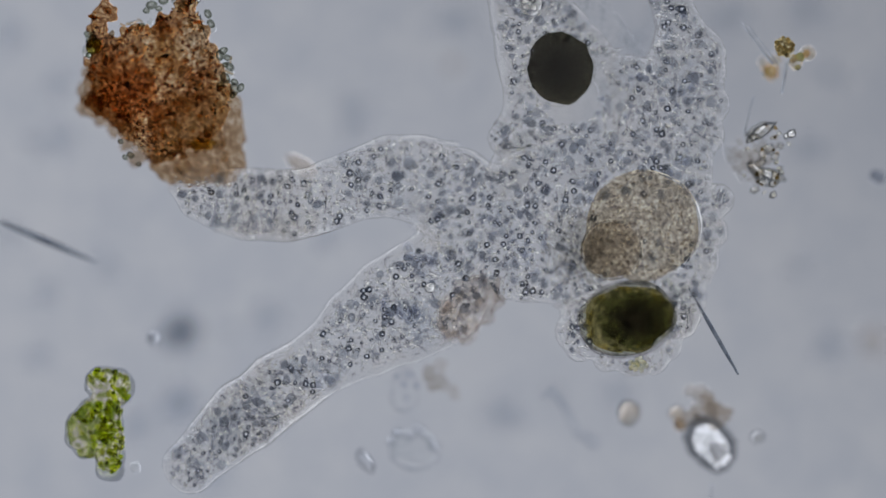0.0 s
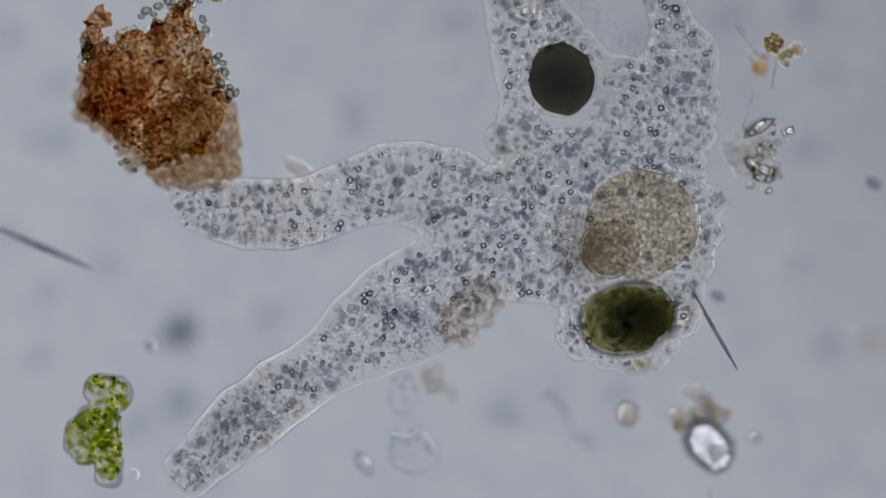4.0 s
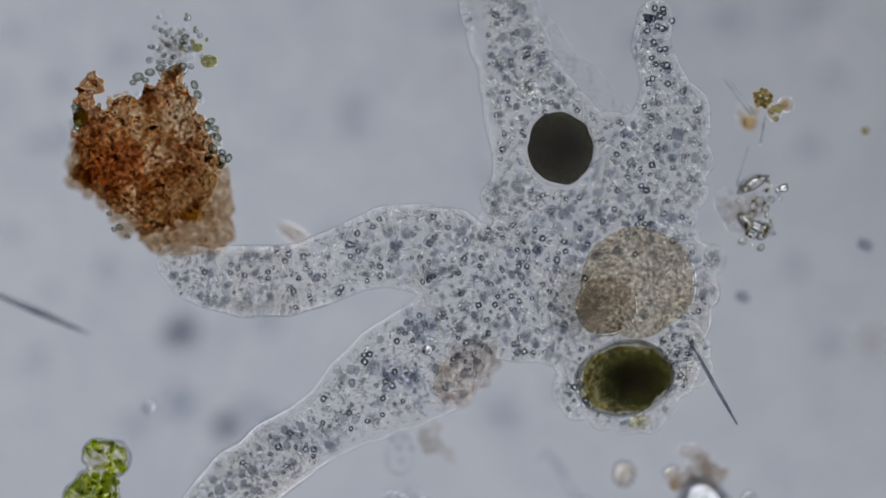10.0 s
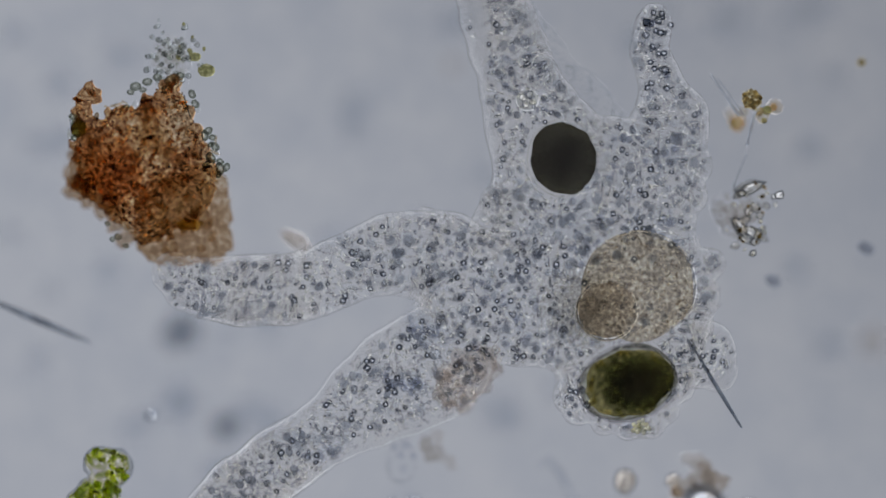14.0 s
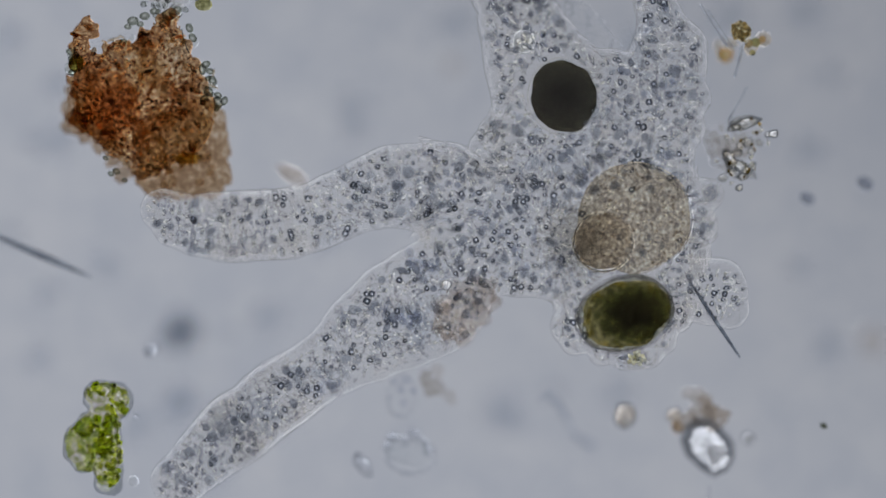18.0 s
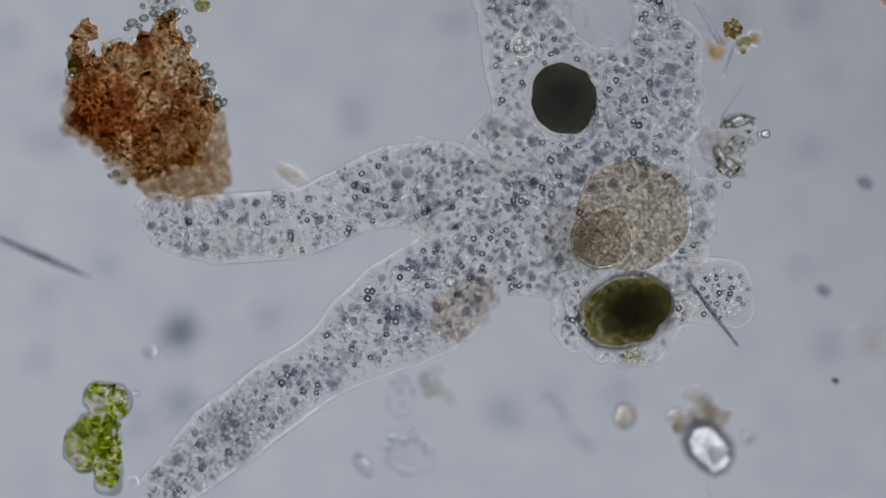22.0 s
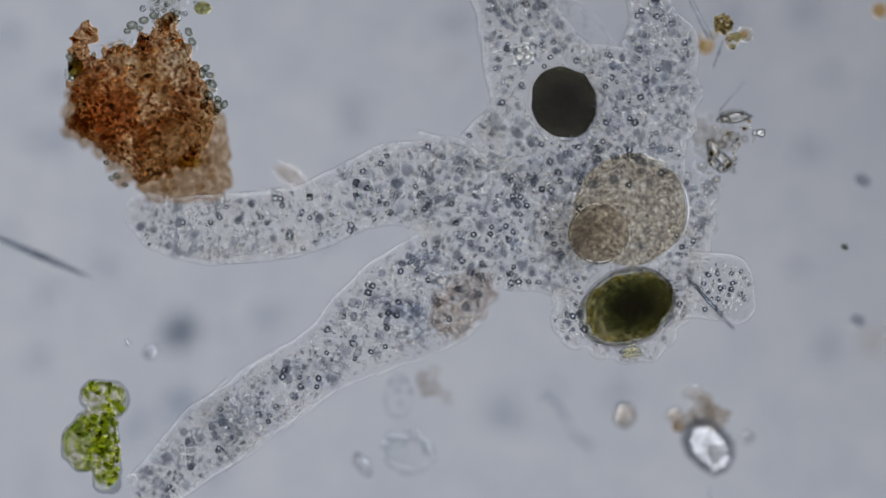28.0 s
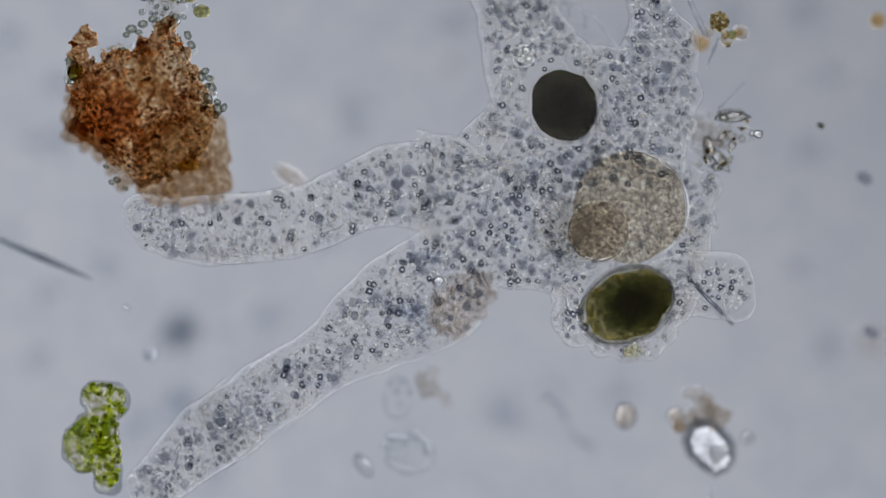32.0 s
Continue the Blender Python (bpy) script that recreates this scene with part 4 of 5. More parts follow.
def put(name, me, parent, loc, r, turn=0.0, tilt=0.0, label="", stretch=(1, 1, 1)):
    ob = new(name, me)
    ob.parent = parent
    ob.matrix_basis = Matrix.LocRotScale(loc, Euler((tilt, tilt * 0.7, turn)), (r * stretch[0], r * stretch[1], r * stretch[2]))
    if label:
        ob["label"] = label
    return ob


def sag(x, y):
    """How far the clump's lower edges hang down."""
    return max(0.0, min(0.19, max(-y - x - 0.12, -y - 0.25, -x * 0.8 - 0.28) * 0.42))


def rusty_clump():
    rng = random.Random(21)
    O = (280, 190)
    z = 0.3
    c = thing("debris_clump", at(*O, z), "ragged rust-brown clump of plant debris and grains", "debris")
    core_chains = [[(180, 47, 8), (176, 37, 10), (160, 46, 11), (158, 72, 15), (174, 100, 28), (190, 140, 46), (188, 190, 44)], [(326, 24, 15), (314, 55, 32), (303, 98, 60), (290, 150, 78), (265, 205, 76)], [(240, 240, 42), (262, 258, 44), (276, 272, 34)], [(235, 110, 48), (225, 170, 60)], [(345, 130, 34), (358, 190, 42)], [(338, 225, 50), (300, 246, 50), (278, 272, 36)]]
    core = link("core", blob_mesh("core", core_chains, O, 0.14, 40, ((13, 4), (30, 6), (60, 6)), 3.0, 2, 0.25), RUST, c, "dark rust-brown matted core")
    for q in core.data.vertices:
        q.co.z -= sag(q.co.x, q.co.y)
    link("film", blob_mesh("film", [[(300, 302, 44), (345, 292, 58), (378, 300, 46)], [(330, 250, 74), (362, 215, 46)], [(376, 205, 38), (390, 265, 36)]], O, 0.09, 26, ((12, 6), (30, 6)), 4, 1, 0.15), TAN, c, "pale tan gelatinous film", (0, 0, -0.15))
    flakes = shared_lumps("flake", 10, RUST_FLAKE, angular=True, wet=False)
    flakes += shared_lumps("flake", 5, RUST_DARK, angular=True, wet=False) + shared_lumps("flake", 4, AMBER, angular=True, wet=False) + shared_lumps("flake", 5, PALE_FLAKE, angular=True, wet=False)
    soft = shared_lumps("lump", 8, RUST_FLAKE)
    P = np.stack([np.random.RandomState(3).uniform(130, 420, 1000), np.random.RandomState(4).uniform(15, 340, 1000)], 1)
    d = np.min([chain_distance(P, k) for k in core_chains], 0)
    n = 0
    for (u, v), dd in zip(P, d):
        if dd > -5 or n >= 290 or (dd < -25 and rng.random() < 0.5):
            continue
        n += 1
        h = 0.15 * math.sqrt(max(0.05, 1 - max(0, 1 + dd / 40) ** 2))
        put("flake", rng.choice(flakes if rng.random() < 0.6 else soft), c, ((u - O[0]) / DIV, (O[1] - v) / DIV, h * rng.uniform(0.2, 1.05) - sag((u - O[0]) / DIV, (O[1] - v) / DIV)), rng.choice((2.2, 2.8, 3.4, 4, 5, 6.5)) / DIV, rng.uniform(0, 6.3), rng.uniform(-.4, .4), stretch=(rng.uniform(0.8, 2.0), 1, 0.7))
    bm = bmesh.new()
    for j, ((u, v), dd) in enumerate(zip(P + 2.5, d)):
        if dd < -2:
            h = 0.15 * math.sqrt(max(0.05, 1 - max(0, 1 + dd / 40) ** 2))
            ball(bm, ((u - O[0]) / DIV, (O[1] - v) / DIV, h * rng.uniform(0.6, 1.1) - sag((u - O[0]) / DIV, (O[1] - v) / DIV)), rng.uniform(1.6, 3.4) / DIV, 1, (1, .8, .8), .3, 4, j, j)
    tagged(part("grit", bm, RUST_FLAKE, c, "fine glassy brown grains", wet=False), kind="stuff")
    spots, dark = [], []
    for j in range(520):
        u, v = rng.uniform(140, 410), rng.uniform(25, 340)
        dd = min(float(chain_distance(np.array([(u, v)]), k)[0]) for k in core_chains)
        if dd < -4:
            h = 0.14 * math.sqrt(max(0.05, 1 - max(0, 1 + dd / 46) ** 2))
            row = ((u - O[0]) / DIV, (O[1] - v) / DIV, h * rng.uniform(0.85, 1.15) - sag((u - O[0]) / DIV, (O[1] - v) / DIV), rng.uniform(1.8, 4.2) / DIV)
            (dark if j % 3 == 0 else spots).append(row)
    tagged(many_bipyramids("amber_dust", spots, GOLD_SPECK, c, "fine bright amber crystals"), kind="stuff")
    tagged(many_balls("dark_grit", dark, 2, DARK_GRAIN, c, "fine black-brown grains"), kind="stuff")
    pale = shared_lumps("lump", 8, TAN_LUMP)
    link("red_patch", blob_mesh("red_patch", [[(185, 135, 30), (215, 165, 44), (232, 200, 40)], [(255, 225, 26), (290, 245, 22)]], O, .05, 20, ((9, 6), (22, 8)), 3.5, 1, .3), RED_MAT, c, "dark rust-red matted patch", (0, 0, .13))
    for i in range(34):
        u, v = 346 + rng.uniform(-1, 1) * 52, 288 + rng.uniform(-1, 1) * 46
        put("lump", rng.choice(pale), c, ((u - O[0]) / DIV, (O[1] - v) / DIV, rng.uniform(-.12, .02)), rng.uniform(3, 10) / DIV, rng.uniform(0, 6.3), 0)
    # glassy splinters in the pale upper margin
    splinters = shared_lumps("splinter", 6, PALE_FLAKE, angular=True, wet=False)
    for i in range(40):
        k = rng.random()
        u, v = (rng.uniform(205, 300), 78 + rng.gauss(0, 9)) if k < 0.6 else (rng.uniform(295, 345), rng.uniform(20, 90)) if k < 0.85 else (rng.uniform(330, 400), rng.uniform(110, 215))
        put("splinter", rng.choice(splinters), c, ((u - O[0]) / DIV, (O[1] - v) / DIV, rng.uniform(.09, .15)), rng.uniform(3.5, 8) / DIV, rng.uniform(0, 6.3), rng.uniform(-.3, .3), stretch=(rng.uniform(1, 2), 0.8, 0.6))
    # clear grains along the ragged margin
    beads = shared_lumps("bead", 5, SPINE_CELL, 0.15, squash=(1, 0.85, 0.7))
    darkb = shared_lumps("bead", 3, DIM_CELL, 0.1, wet=False)
    for u, v, r in ((152, 95, 13), (146, 82, 9), (150, 118, 9), (362, 62, 9), (357, 45, 9), (366, 72, 7), (385, 110, 9), (392, 122, 8), (388, 135, 7), (398, 150, 8), (405, 165, 8),
                    (416, 175, 9), (402, 188, 7), (378, 118, 11), (396, 138, 10), (388, 158, 12), (404, 178, 12), (380, 172, 9), (240, 66, 7), (255, 60, 6), (270, 55, 6), (222, 296, 8), (212, 300, 6), (204, 272, 6), (236, 312, 6)):
        put("bead", rng.choice(beads if rng.random() < 0.15 else darkb), c, ((u - O[0]) / DIV, (O[1] - v) / DIV, rng.uniform(-.02, .04)), r / DIV, rng.uniform(0, 6), label="clear rounded grain")
    for u, v, r, matl, say in ((157, 104, 15, OLIVE, "dark olive grain"), (147, 112, 12, SPINE_CELL, "clear bubble"), (150, 88, 10, SPINE_CELL, "clear bubble")):
        part("bead", one_ball((0, 0, 0), r / DIV, 3, (1, 1, .9), .08, 3), matl, c, say, ((u - O[0]) / DIV, (O[1] - v) / DIV, 0.03), wet=False)
    brown = shared_lumps("lump", 4, BROWN_SOFT, 0.35, 3, (1, 0.85, 0.5))
    for u, v, r in ((144, 182, 22), (150, 208, 24), (172, 228, 18), (196, 248, 17), (214, 274, 15), (232, 300, 16), (146, 150, 15)):
        put("lump", rng.choice(brown), c, ((u - O[0]) / DIV, (O[1] - v) / DIV, -0.2 + 0.02 * rng.random()), r / DIV, rng.uniform(0, 6), label="blurred brown lump")
    part("yellow_flake", one_ball((0, 0, 0), 1, 2, (24 / DIV, 10 / DIV, 0.03), 0.25, 4), OCHRE, c, "ochre yellow flake", ((350 - O[0]) / DIV, (O[1] - 276) / DIV, 0.15))
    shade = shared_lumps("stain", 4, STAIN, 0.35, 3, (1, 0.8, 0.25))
    for u, v, r in ((300, 195, 18), (338, 168, 17), (322, 205, 18), (180, 150, 20), (172, 195, 22), (205, 225, 18), (360, 150, 12), (262, 150, 13), (166, 170, 24), (160, 205, 20), (190, 205, 24), (176, 120, 20), (222, 246, 22), (278, 92, 20), (298, 112, 22), (292, 138, 20), (270, 118, 18), (312, 150, 16)):
        x, y = (u - O[0]) / DIV, (O[1] - v) / DIV
        put("stain", rng.choice(shade), c, (x, y, 0.14 - sag(x, y)), r * 1.3 / DIV, rng.uniform(0, 6), label="dark brown stain")
    # long thin fibre lying across the upper margin
    bm = bmesh.new()
    rod(bm, ((343 - O[0]) / DIV, (O[1] - 46) / DIV, .06), ((356 - O[0]) / DIV, (O[1] - 90) / DIV, .06), 1.4 / DIV, 1.0 / DIV, 6, 5, 0.006)
    part("fibre", bm, NEEDLE, c, "thin dark fibre")
    # tuft of pale cells trailing from the top
    tuft = part("tuft", one_ball((0, 0, 0), 1, 4, (34 / DIV, 40 / DIV, 0.05), 0.5, 6, 0.5, 2), TUFT, c, "pale flocculent tuft", ((322 - O[0]) / DIV, (O[1] + 22) / DIV, -0.04))
    olive = shared_lumps("cell", 4, OLIVE, 0.08)
    dim = shared_lumps("cell", 3, DIM_CELL, 0.06, wet=False)
    clearc = shared_lumps("cell", 4, TUFT_CELL, 0.12, squash=(1, 0.9, 0.9), wet=False)
    for i in range(75):
        u, v = rng.gauss(322, 24), rng.gauss(-28, 24)
        put("cell", rng.choice(clearc if rng.random() < .95 else olive), c, ((u - O[0]) / DIV, (O[1] - v) / DIV, rng.uniform(-.06, .08)), rng.uniform(3, 6.5) / DIV, rng.uniform(0, 6))
    for u, v, r in ((383, 3, 16), (363, -21, 11)):
        put("cell", rng.choice(olive), c, ((u - O[0]) / DIV, (O[1] - v) / DIV, 0.03), r / DIV, label="olive green cell")
    for u, v, r in ((257, 30, 11), (278, 22, 10), (248, 40, 7), (270, 36, 7), (296, 14, 9), (320, 20, 13), (336, 12, 9), (310, 34, 8)):
        put("cell", rng.choice(dim), c, ((u - O[0]) / DIV, (O[1] - v) / DIV, 0.0), r / DIV, label="dark round cell")
    DRIFTERS.append((c, *O, z, [(0, 7, -4, -.5), (3, 3, -2, -.2), (6, 0, 0, 0), (9, -4, 4, .3), (13, -11, 8, .6), (16.5, -15, 8, 1), (19, -17, 8, 1.2), (23, -17, 11, 1.4), (28, -15, 15, 1.6), (32, -16, 20, 2)]))


# roundness is shaded into the colour: lighter middle, darker edge
DIM_CELL = clear("dim_cell", 1.04, [(0.2, (0.42, 0.44, 0.39)), (0.4, (0.70, 0.71, 0.66)), (0.6, (0.95, 0.95, 0.91))], 1.6, 5, radial=(0, 0, 1, 1, -0.3))
DARK_GRAIN = clear("dark_grain", 1.02, [(0.35, (0.52, 0.36, 0.24)), (0.65, (0.78, 0.62, 0.46))], 14, 4)
GOLD_SPECK = clear("amber_crystal", 1.3, [(0.35, (0.85, 0.62, 0.36)), (0.65, (1, 0.94, 0.80))], 9, 3)
STAIN = clear("dark_stain", 1.02, [(0.45, (0.52, 0.38, 0.25)), (0.65, (0.76, 0.62, 0.46)), (0.9, (1, 0.97, 0.93))], 5, 7, radial=(0, 0, 1, 0.8, 0.36))
TUFT_CELL = clear("tuft_cell", 1.12, [(0.3, (0.80, 0.82, 0.80)), (0.7, (1, 1, 0.98))], 2, 3, rnd=(0.75, 1.05))
TUFT = clear("tuft_slime", 1.02, [(0.5, (0.62, 0.60, 0.54)), (0.8, (0.88, 0.87, 0.84)), (1.05, (1, 1, 1))], 34, 7, radial=(0, 0, 0.12, 0.13, 0.5))
SPINE_CELL = clear("clear_cell", 1.07, [(0.3, (0.82, 0.84, 0.80)), (0.7, (1, 1, 1))], 9)


def green_alga():
    rng = random.Random(31)
    O, z = (172, 775), 0.26
    a = thing("green_alga", at(*O, z), "bright green lumpy alga with a clear wall", "alga")
    chains = [[(178, 702, 30), (206, 706, 30)], [(212, 722, 22), (188, 728, 28), (178, 756, 34)], [(165, 756, 30), (155, 778, 40)], [(138, 778, 26), (138, 800, 24), (150, 815, 24)], [(196, 740, 20), (192, 780, 28), (192, 822, 28), (193, 853, 25)]]
    link("cell_wall", blob_mesh("cell_wall", chains, O, 0.22, 28, ((20, 4), (45, 4)), 3.5, 3), ALGA_WALL, a, "clear cell wall")
    inner = [[(u, v - (14 if v > 845 else 0), r - 4) for u, v, r in k] for k in chains]
    link("protoplasm", blob_mesh("protoplasm", inner, O, 0.15, 24, ((14, 5), (30, 4)), 3.5, 2, 0.15), ALGA_PLASM, a, "yellow-green protoplasm")
    lumps = shared_lumps("chloroplast", 8, CHLOROPLAST, 0.4)
    rs = np.random.RandomState(9)
    P = np.stack([rs.uniform(105, 240, 1400), rs.uniform(660, 885, 1400)], 1)
    d = np.min([chain_distance(P, k) if len(k) > 1 else np.linalg.norm(P - k[0][:2], axis=1) - k[0][2] for k in inner], 0)
    n = 0
    for (u, v), dd in zip(P, d):
        if dd > -1 or n > 285:
            continue
        if math.hypot(u - 172, v - 716) < 20 or math.hypot(u - 134, v - 806) < 16 or (u < 145 and v > 790 and rng.random() < .7) or (u < 160 and rng.random() < .25):
            continue
        n += 1
        put("chloroplast", rng.choice(lumps), a, ((u - O[0]) / DIV, (O[1] - v) / DIV, rng.uniform(.0, .12) - (0.16 if u < 160 and v > 735 else 0)), rng.uniform(2.8, 6.2) / DIV, rng.uniform(0, 6), rng.uniform(-.5, .5))
    part("bead", one_ball(((238 - O[0]) / DIV, (O[1] - 852) / DIV, -.05), 9 / DIV, 2, (1, 1, 1), .1), SPINE_CELL, a, "small clear bead")
    DRIFTERS.append((a, *O, z, [(0, -2, -7, 0), (3, -2, -4, 0), (6, 0, 0, 0), (9, 1, 2, 0), (13, 1, 3, 0), (19, 0, 2, 0), (23, 0, 2, .4), (25, -3, 0, 1.2), (32, -2, 1, 1.6)]))


def needle(name, a, b, r0, r1, mat, label, z, rows, belly=0.0, bow=0.0):
    O = ((a[0] + b[0]) / 2, (a[1] + b[1]) / 2)
    bm = bmesh.new()
    rod(bm, ((a[0] - O[0]) / DIV, (O[1] - a[1]) / DIV, 0), ((b[0] - O[0]) / DIV, (O[1] - b[1]) / DIV, 0), r0 / DIV, r1 / DIV, 10, 12, bow, belly / DIV)
    ob = part(name, bm, mat, None, "", at(*O, z))
    tagged(ob, label, "needle")
    DRIFTERS.append((ob, *O, z, rows))


def golden_cluster():
    rng = random.Random(41)
    O, z = (1365, 90), 0.28
    g = thing("golden_cluster", at(*O, z), "cluster of golden-brown cells with glassy spines", "cell cluster")

    def cell(u, v, r, mat, lump=0.15, zz=0.0, label=""):
        part("cell", one_ball(((u - O[0]) / DIV, (O[1] - v) / DIV, zz), r / DIV, 3, (1, 1, .85), lump, 5, u, v), mat, g, label)
    cell(1364, 80, 17, GOLD, .25, 0, "mottled golden cell")
    cell(1406, 90, 14, PALE_GOLD, .1, -.06, "pale golden cell")
    cell(1404, 91, 6, ORANGE, .2, -.04)
    cell(1385, 108, 12, PALE_GOLD, .25, -.03)
    cell(1380, 100, 7, GOLD, .3, 0)
    cell(1388, 116, 5, OLIVE, .3, 0)
    cell(1392, 98, 8, OLIVE, .2)
    cell(1342, 122, 13, ORANGE, .25, -.22, "blurred orange cell")
    cell(1330, 106, 10, PALE_GOLD, .2, -.24)
    cell(1335, 124, 6, OLIVE, .3, -.2)
    cell(1352, 102, 9, PALE_GOLD, .2, -.16)
    for i in range(16):
        an = i * 2.4
        cell(1364 + math.cos(an) * i ** 0.5 * 4.4, 80 + math.sin(an) * i ** 0.5 * 4.4, rng.uniform(2.4, 4.4), GOLD_GRAIN, .2, .05)
    for a, b, r in (((1371, 98), (1360, 162), 3.6), ((1344, 110), (1290, 38), 3.2), ((1352, 108), (1302, 44), 1.6)):
        bm = bmesh.new()
        rod(bm, ((a[0] - O[0]) / DIV, (O[1] - a[1]) / DIV, 0), ((b[0] - O[0]) / DIV, (O[1] - b[1]) / DIV, -.02), r / DIV, r * .6 / DIV, 8, 6)
        part("spine", bm, SPINE, g, "thin glassy spine")
    DRIFTERS.append((g, *O, z, [(0, 22, 20, 0), (1.5, 15, 12, 0), (3, 9, 9, 0), (6, 0, 0, 0), (9, -5, -4, 0), (13, -24, -16, -2), (16.5, -46, -22, -4), (19, -54, -24, -5), (23, -70, -30, -8), (28, -82, -36, -10), (32, -90, -42, -12)]))


HEAP_FLUFF = clear("pale_fluff", 1.02, [(0.42, (0.56, 0.50, 0.44)), (0.62, (0.80, 0.76, 0.71)), (0.85, (1, 0.995, 0.99))], 16, 6, radial=(-0.06, -0.03, 0.16, 0.13, 0.3))


def crystal_heap():
    rng = random.Random(51)
    O, z = (1345, 270), 0.24
    h = thing("crystal_heap", at(*O, z), "heap of clear angular mineral grains with fluff", "mineral grains")
    link("fluff", blob_mesh("fluff", [[(1300, 260, 20), (1320, 285, 28), (1345, 280, 24)], [(1350, 250, 22), (1365, 240, 16)]], O, .1, 20, ((8, 5), (20, 8)), 3, 1, .25), HEAP_FLUFF, h, "pale brown fluff", (0, 0, -.12))
    for u, v, a, l, w in ((1347, 229, .5, 34, 12), (1338, 224, .55, 24, 7), (1328, 242, .4, 16, 8), (1398, 237, .2, 11, 10), (1389, 241, .6, 8, 7),
                          (1330, 296, -.9, 25, 16), (1352, 306, -.35, 29, 12), (1370, 312, -.4, 18, 10), (1343, 317, -.5, 18, 9), (1362, 323, .2, 14, 8), (1340, 286, .4, 16, 9), (1374, 300, 1, 10, 7),
                          (1358, 261, .3, 12, 10), (1347, 270, .8, 10, 8), (1367, 275, .3, 10, 7), (1377, 258, 0, 8, 7), (1329, 331, 0, 10, 9), (1360, 342, .3, 10, 8)):
        facetted("crystal", l * 0.86, w * 0.86, rng.choice((0.2, 0.35, 0.5, 0.55)), CRYSTAL_GLASS, h, "clear glassy grain", ((u - O[0]) / DIV, (O[1] - v) / DIV, rng.uniform(-.10, .04)), u * 0.37, 0.6, 0.03, 7, a, 0.66)
    small = shared_lumps("grain", 5, CRYSTAL, .2, wet=False)
    goldy = shared_lumps("grain", 3, GOLD_GRAIN, .2, wet=False)
    for i in range(34):
        u, v = (rng.gauss(1350, 16), rng.gauss(306, 14)) if i % 2 else (rng.gauss(1358, 15), rng.gauss(255, 18))
        put("grain", rng.choice(small if i % 3 else goldy), h, ((u - O[0]) / DIV, (O[1] - v) / DIV, rng.uniform(-.02, .07)), rng.uniform(2.5, 5.5) / DIV, rng.uniform(0, 6))
    bm = bmesh.new()
    rod(bm, (-30 / DIV, 40 / DIV, 0), (-10 / DIV, 105 / DIV, -.03), 1.6 / DIV, 1.0 / DIV, 6, 5)
    part("spine", bm, SPINE, h, "thin glassy spine")
    DRIFTERS.append((h, *O, z, [(0, 3, 20, 3), (1, 6, 15, 2), (3, 3, 8, 1), (6, 0, 0, 0), (9, -3, -3, -1), (13, -14, -10, -3), (16.5, -26, -10, -10), (19, -36, -11, -14), (23, -50, -18, -18), (28, -56, -24, -24), (32, -62, -28, -28)]))


def quartz_grain():
    O, z = (1255, 788), 0.08
    g = thing("quartz_grain", at(*O, z), "clear quartz grain topped with brown fluff", "sand grain")
    facetted("grain", 57, 42, 0.62, ROUGH_QUARTZ, g, "clear dark-rimmed grain", (1 / DIV, -8 / DIV, -0.06), 7.7, 0.16, 0.09, 11, -0.95, 0.66)
    link("fluff", blob_mesh("fluff", [[(1205, 757, 12), (1240, 740, 18), (1262, 744, 28), (1282, 742, 18)], [(1215, 700, 10), (1250, 712, 14)]], O, .06, 18, ((10, 6), (20, 9)), 4, 2, .3), QUARTZ_FLUFF, g, "brown fluff")
    facetted("bead", 15, 13, 0.5, ORANGE_GLASS, g, "pale bead", ((1197 - O[0]) / DIV, (O[1] - 742) / DIV, -.05), 4.2, 0.12, 0.025, 12, 0.4)
    part("bead", one_ball(((1203 - O[0]) / DIV, (O[1] - 762) / DIV, -.02), 10 / DIV, 2, (1, 1, 1), .2), RUST_FLAKE, g, "brown bead")
    bm = bmesh.new()
    rod(bm, (3 / DIV, -80 / DIV, 0), (10 / DIV, -140 / DIV, .05), 1.6 / DIV, 1.0 / DIV, 6, 6, 0.01)
    part("spine", bm, SPINE, g, "thin glassy spine")
    DRIFTERS.append((g, *O, z, [(0, 0, 8), (3, 0, 4), (6, 0, 0), (9, 0, -2), (19, 1, -3), (32, 4, -5)]))
    b = facetted("bead", 23, 20, 0.52, ORANGE_GLASS, None, "", at(1112, 742, .02), 1.2, 0.1, 0.03, 14, 1.4)
    tagged(b, "pale orange translucent bead", "bead")
    DRIFTERS.append((b, 1112, 742, 0.025, [(0, 0, 8), (3, 0, 4), (6, 0, 0), (9, 0, -1), (19, -2, -3), (32, 0, -4)]))
    c = facetted("bead", 12, 11, 0.5, ROUGH_QUARTZ, None, "", at(1337, 785, .03), 2.9, 0.1, 0.02, 12, 0.3)
    tagged(c, "small clear bead resting on the slide", "bead")
    DRIFTERS.append((c, 1337, 785, 0.025, [(0, 4, 8), (6, 0, 0), (13, -6, -4), (19, -8, -6), (32, -8, -8)]))


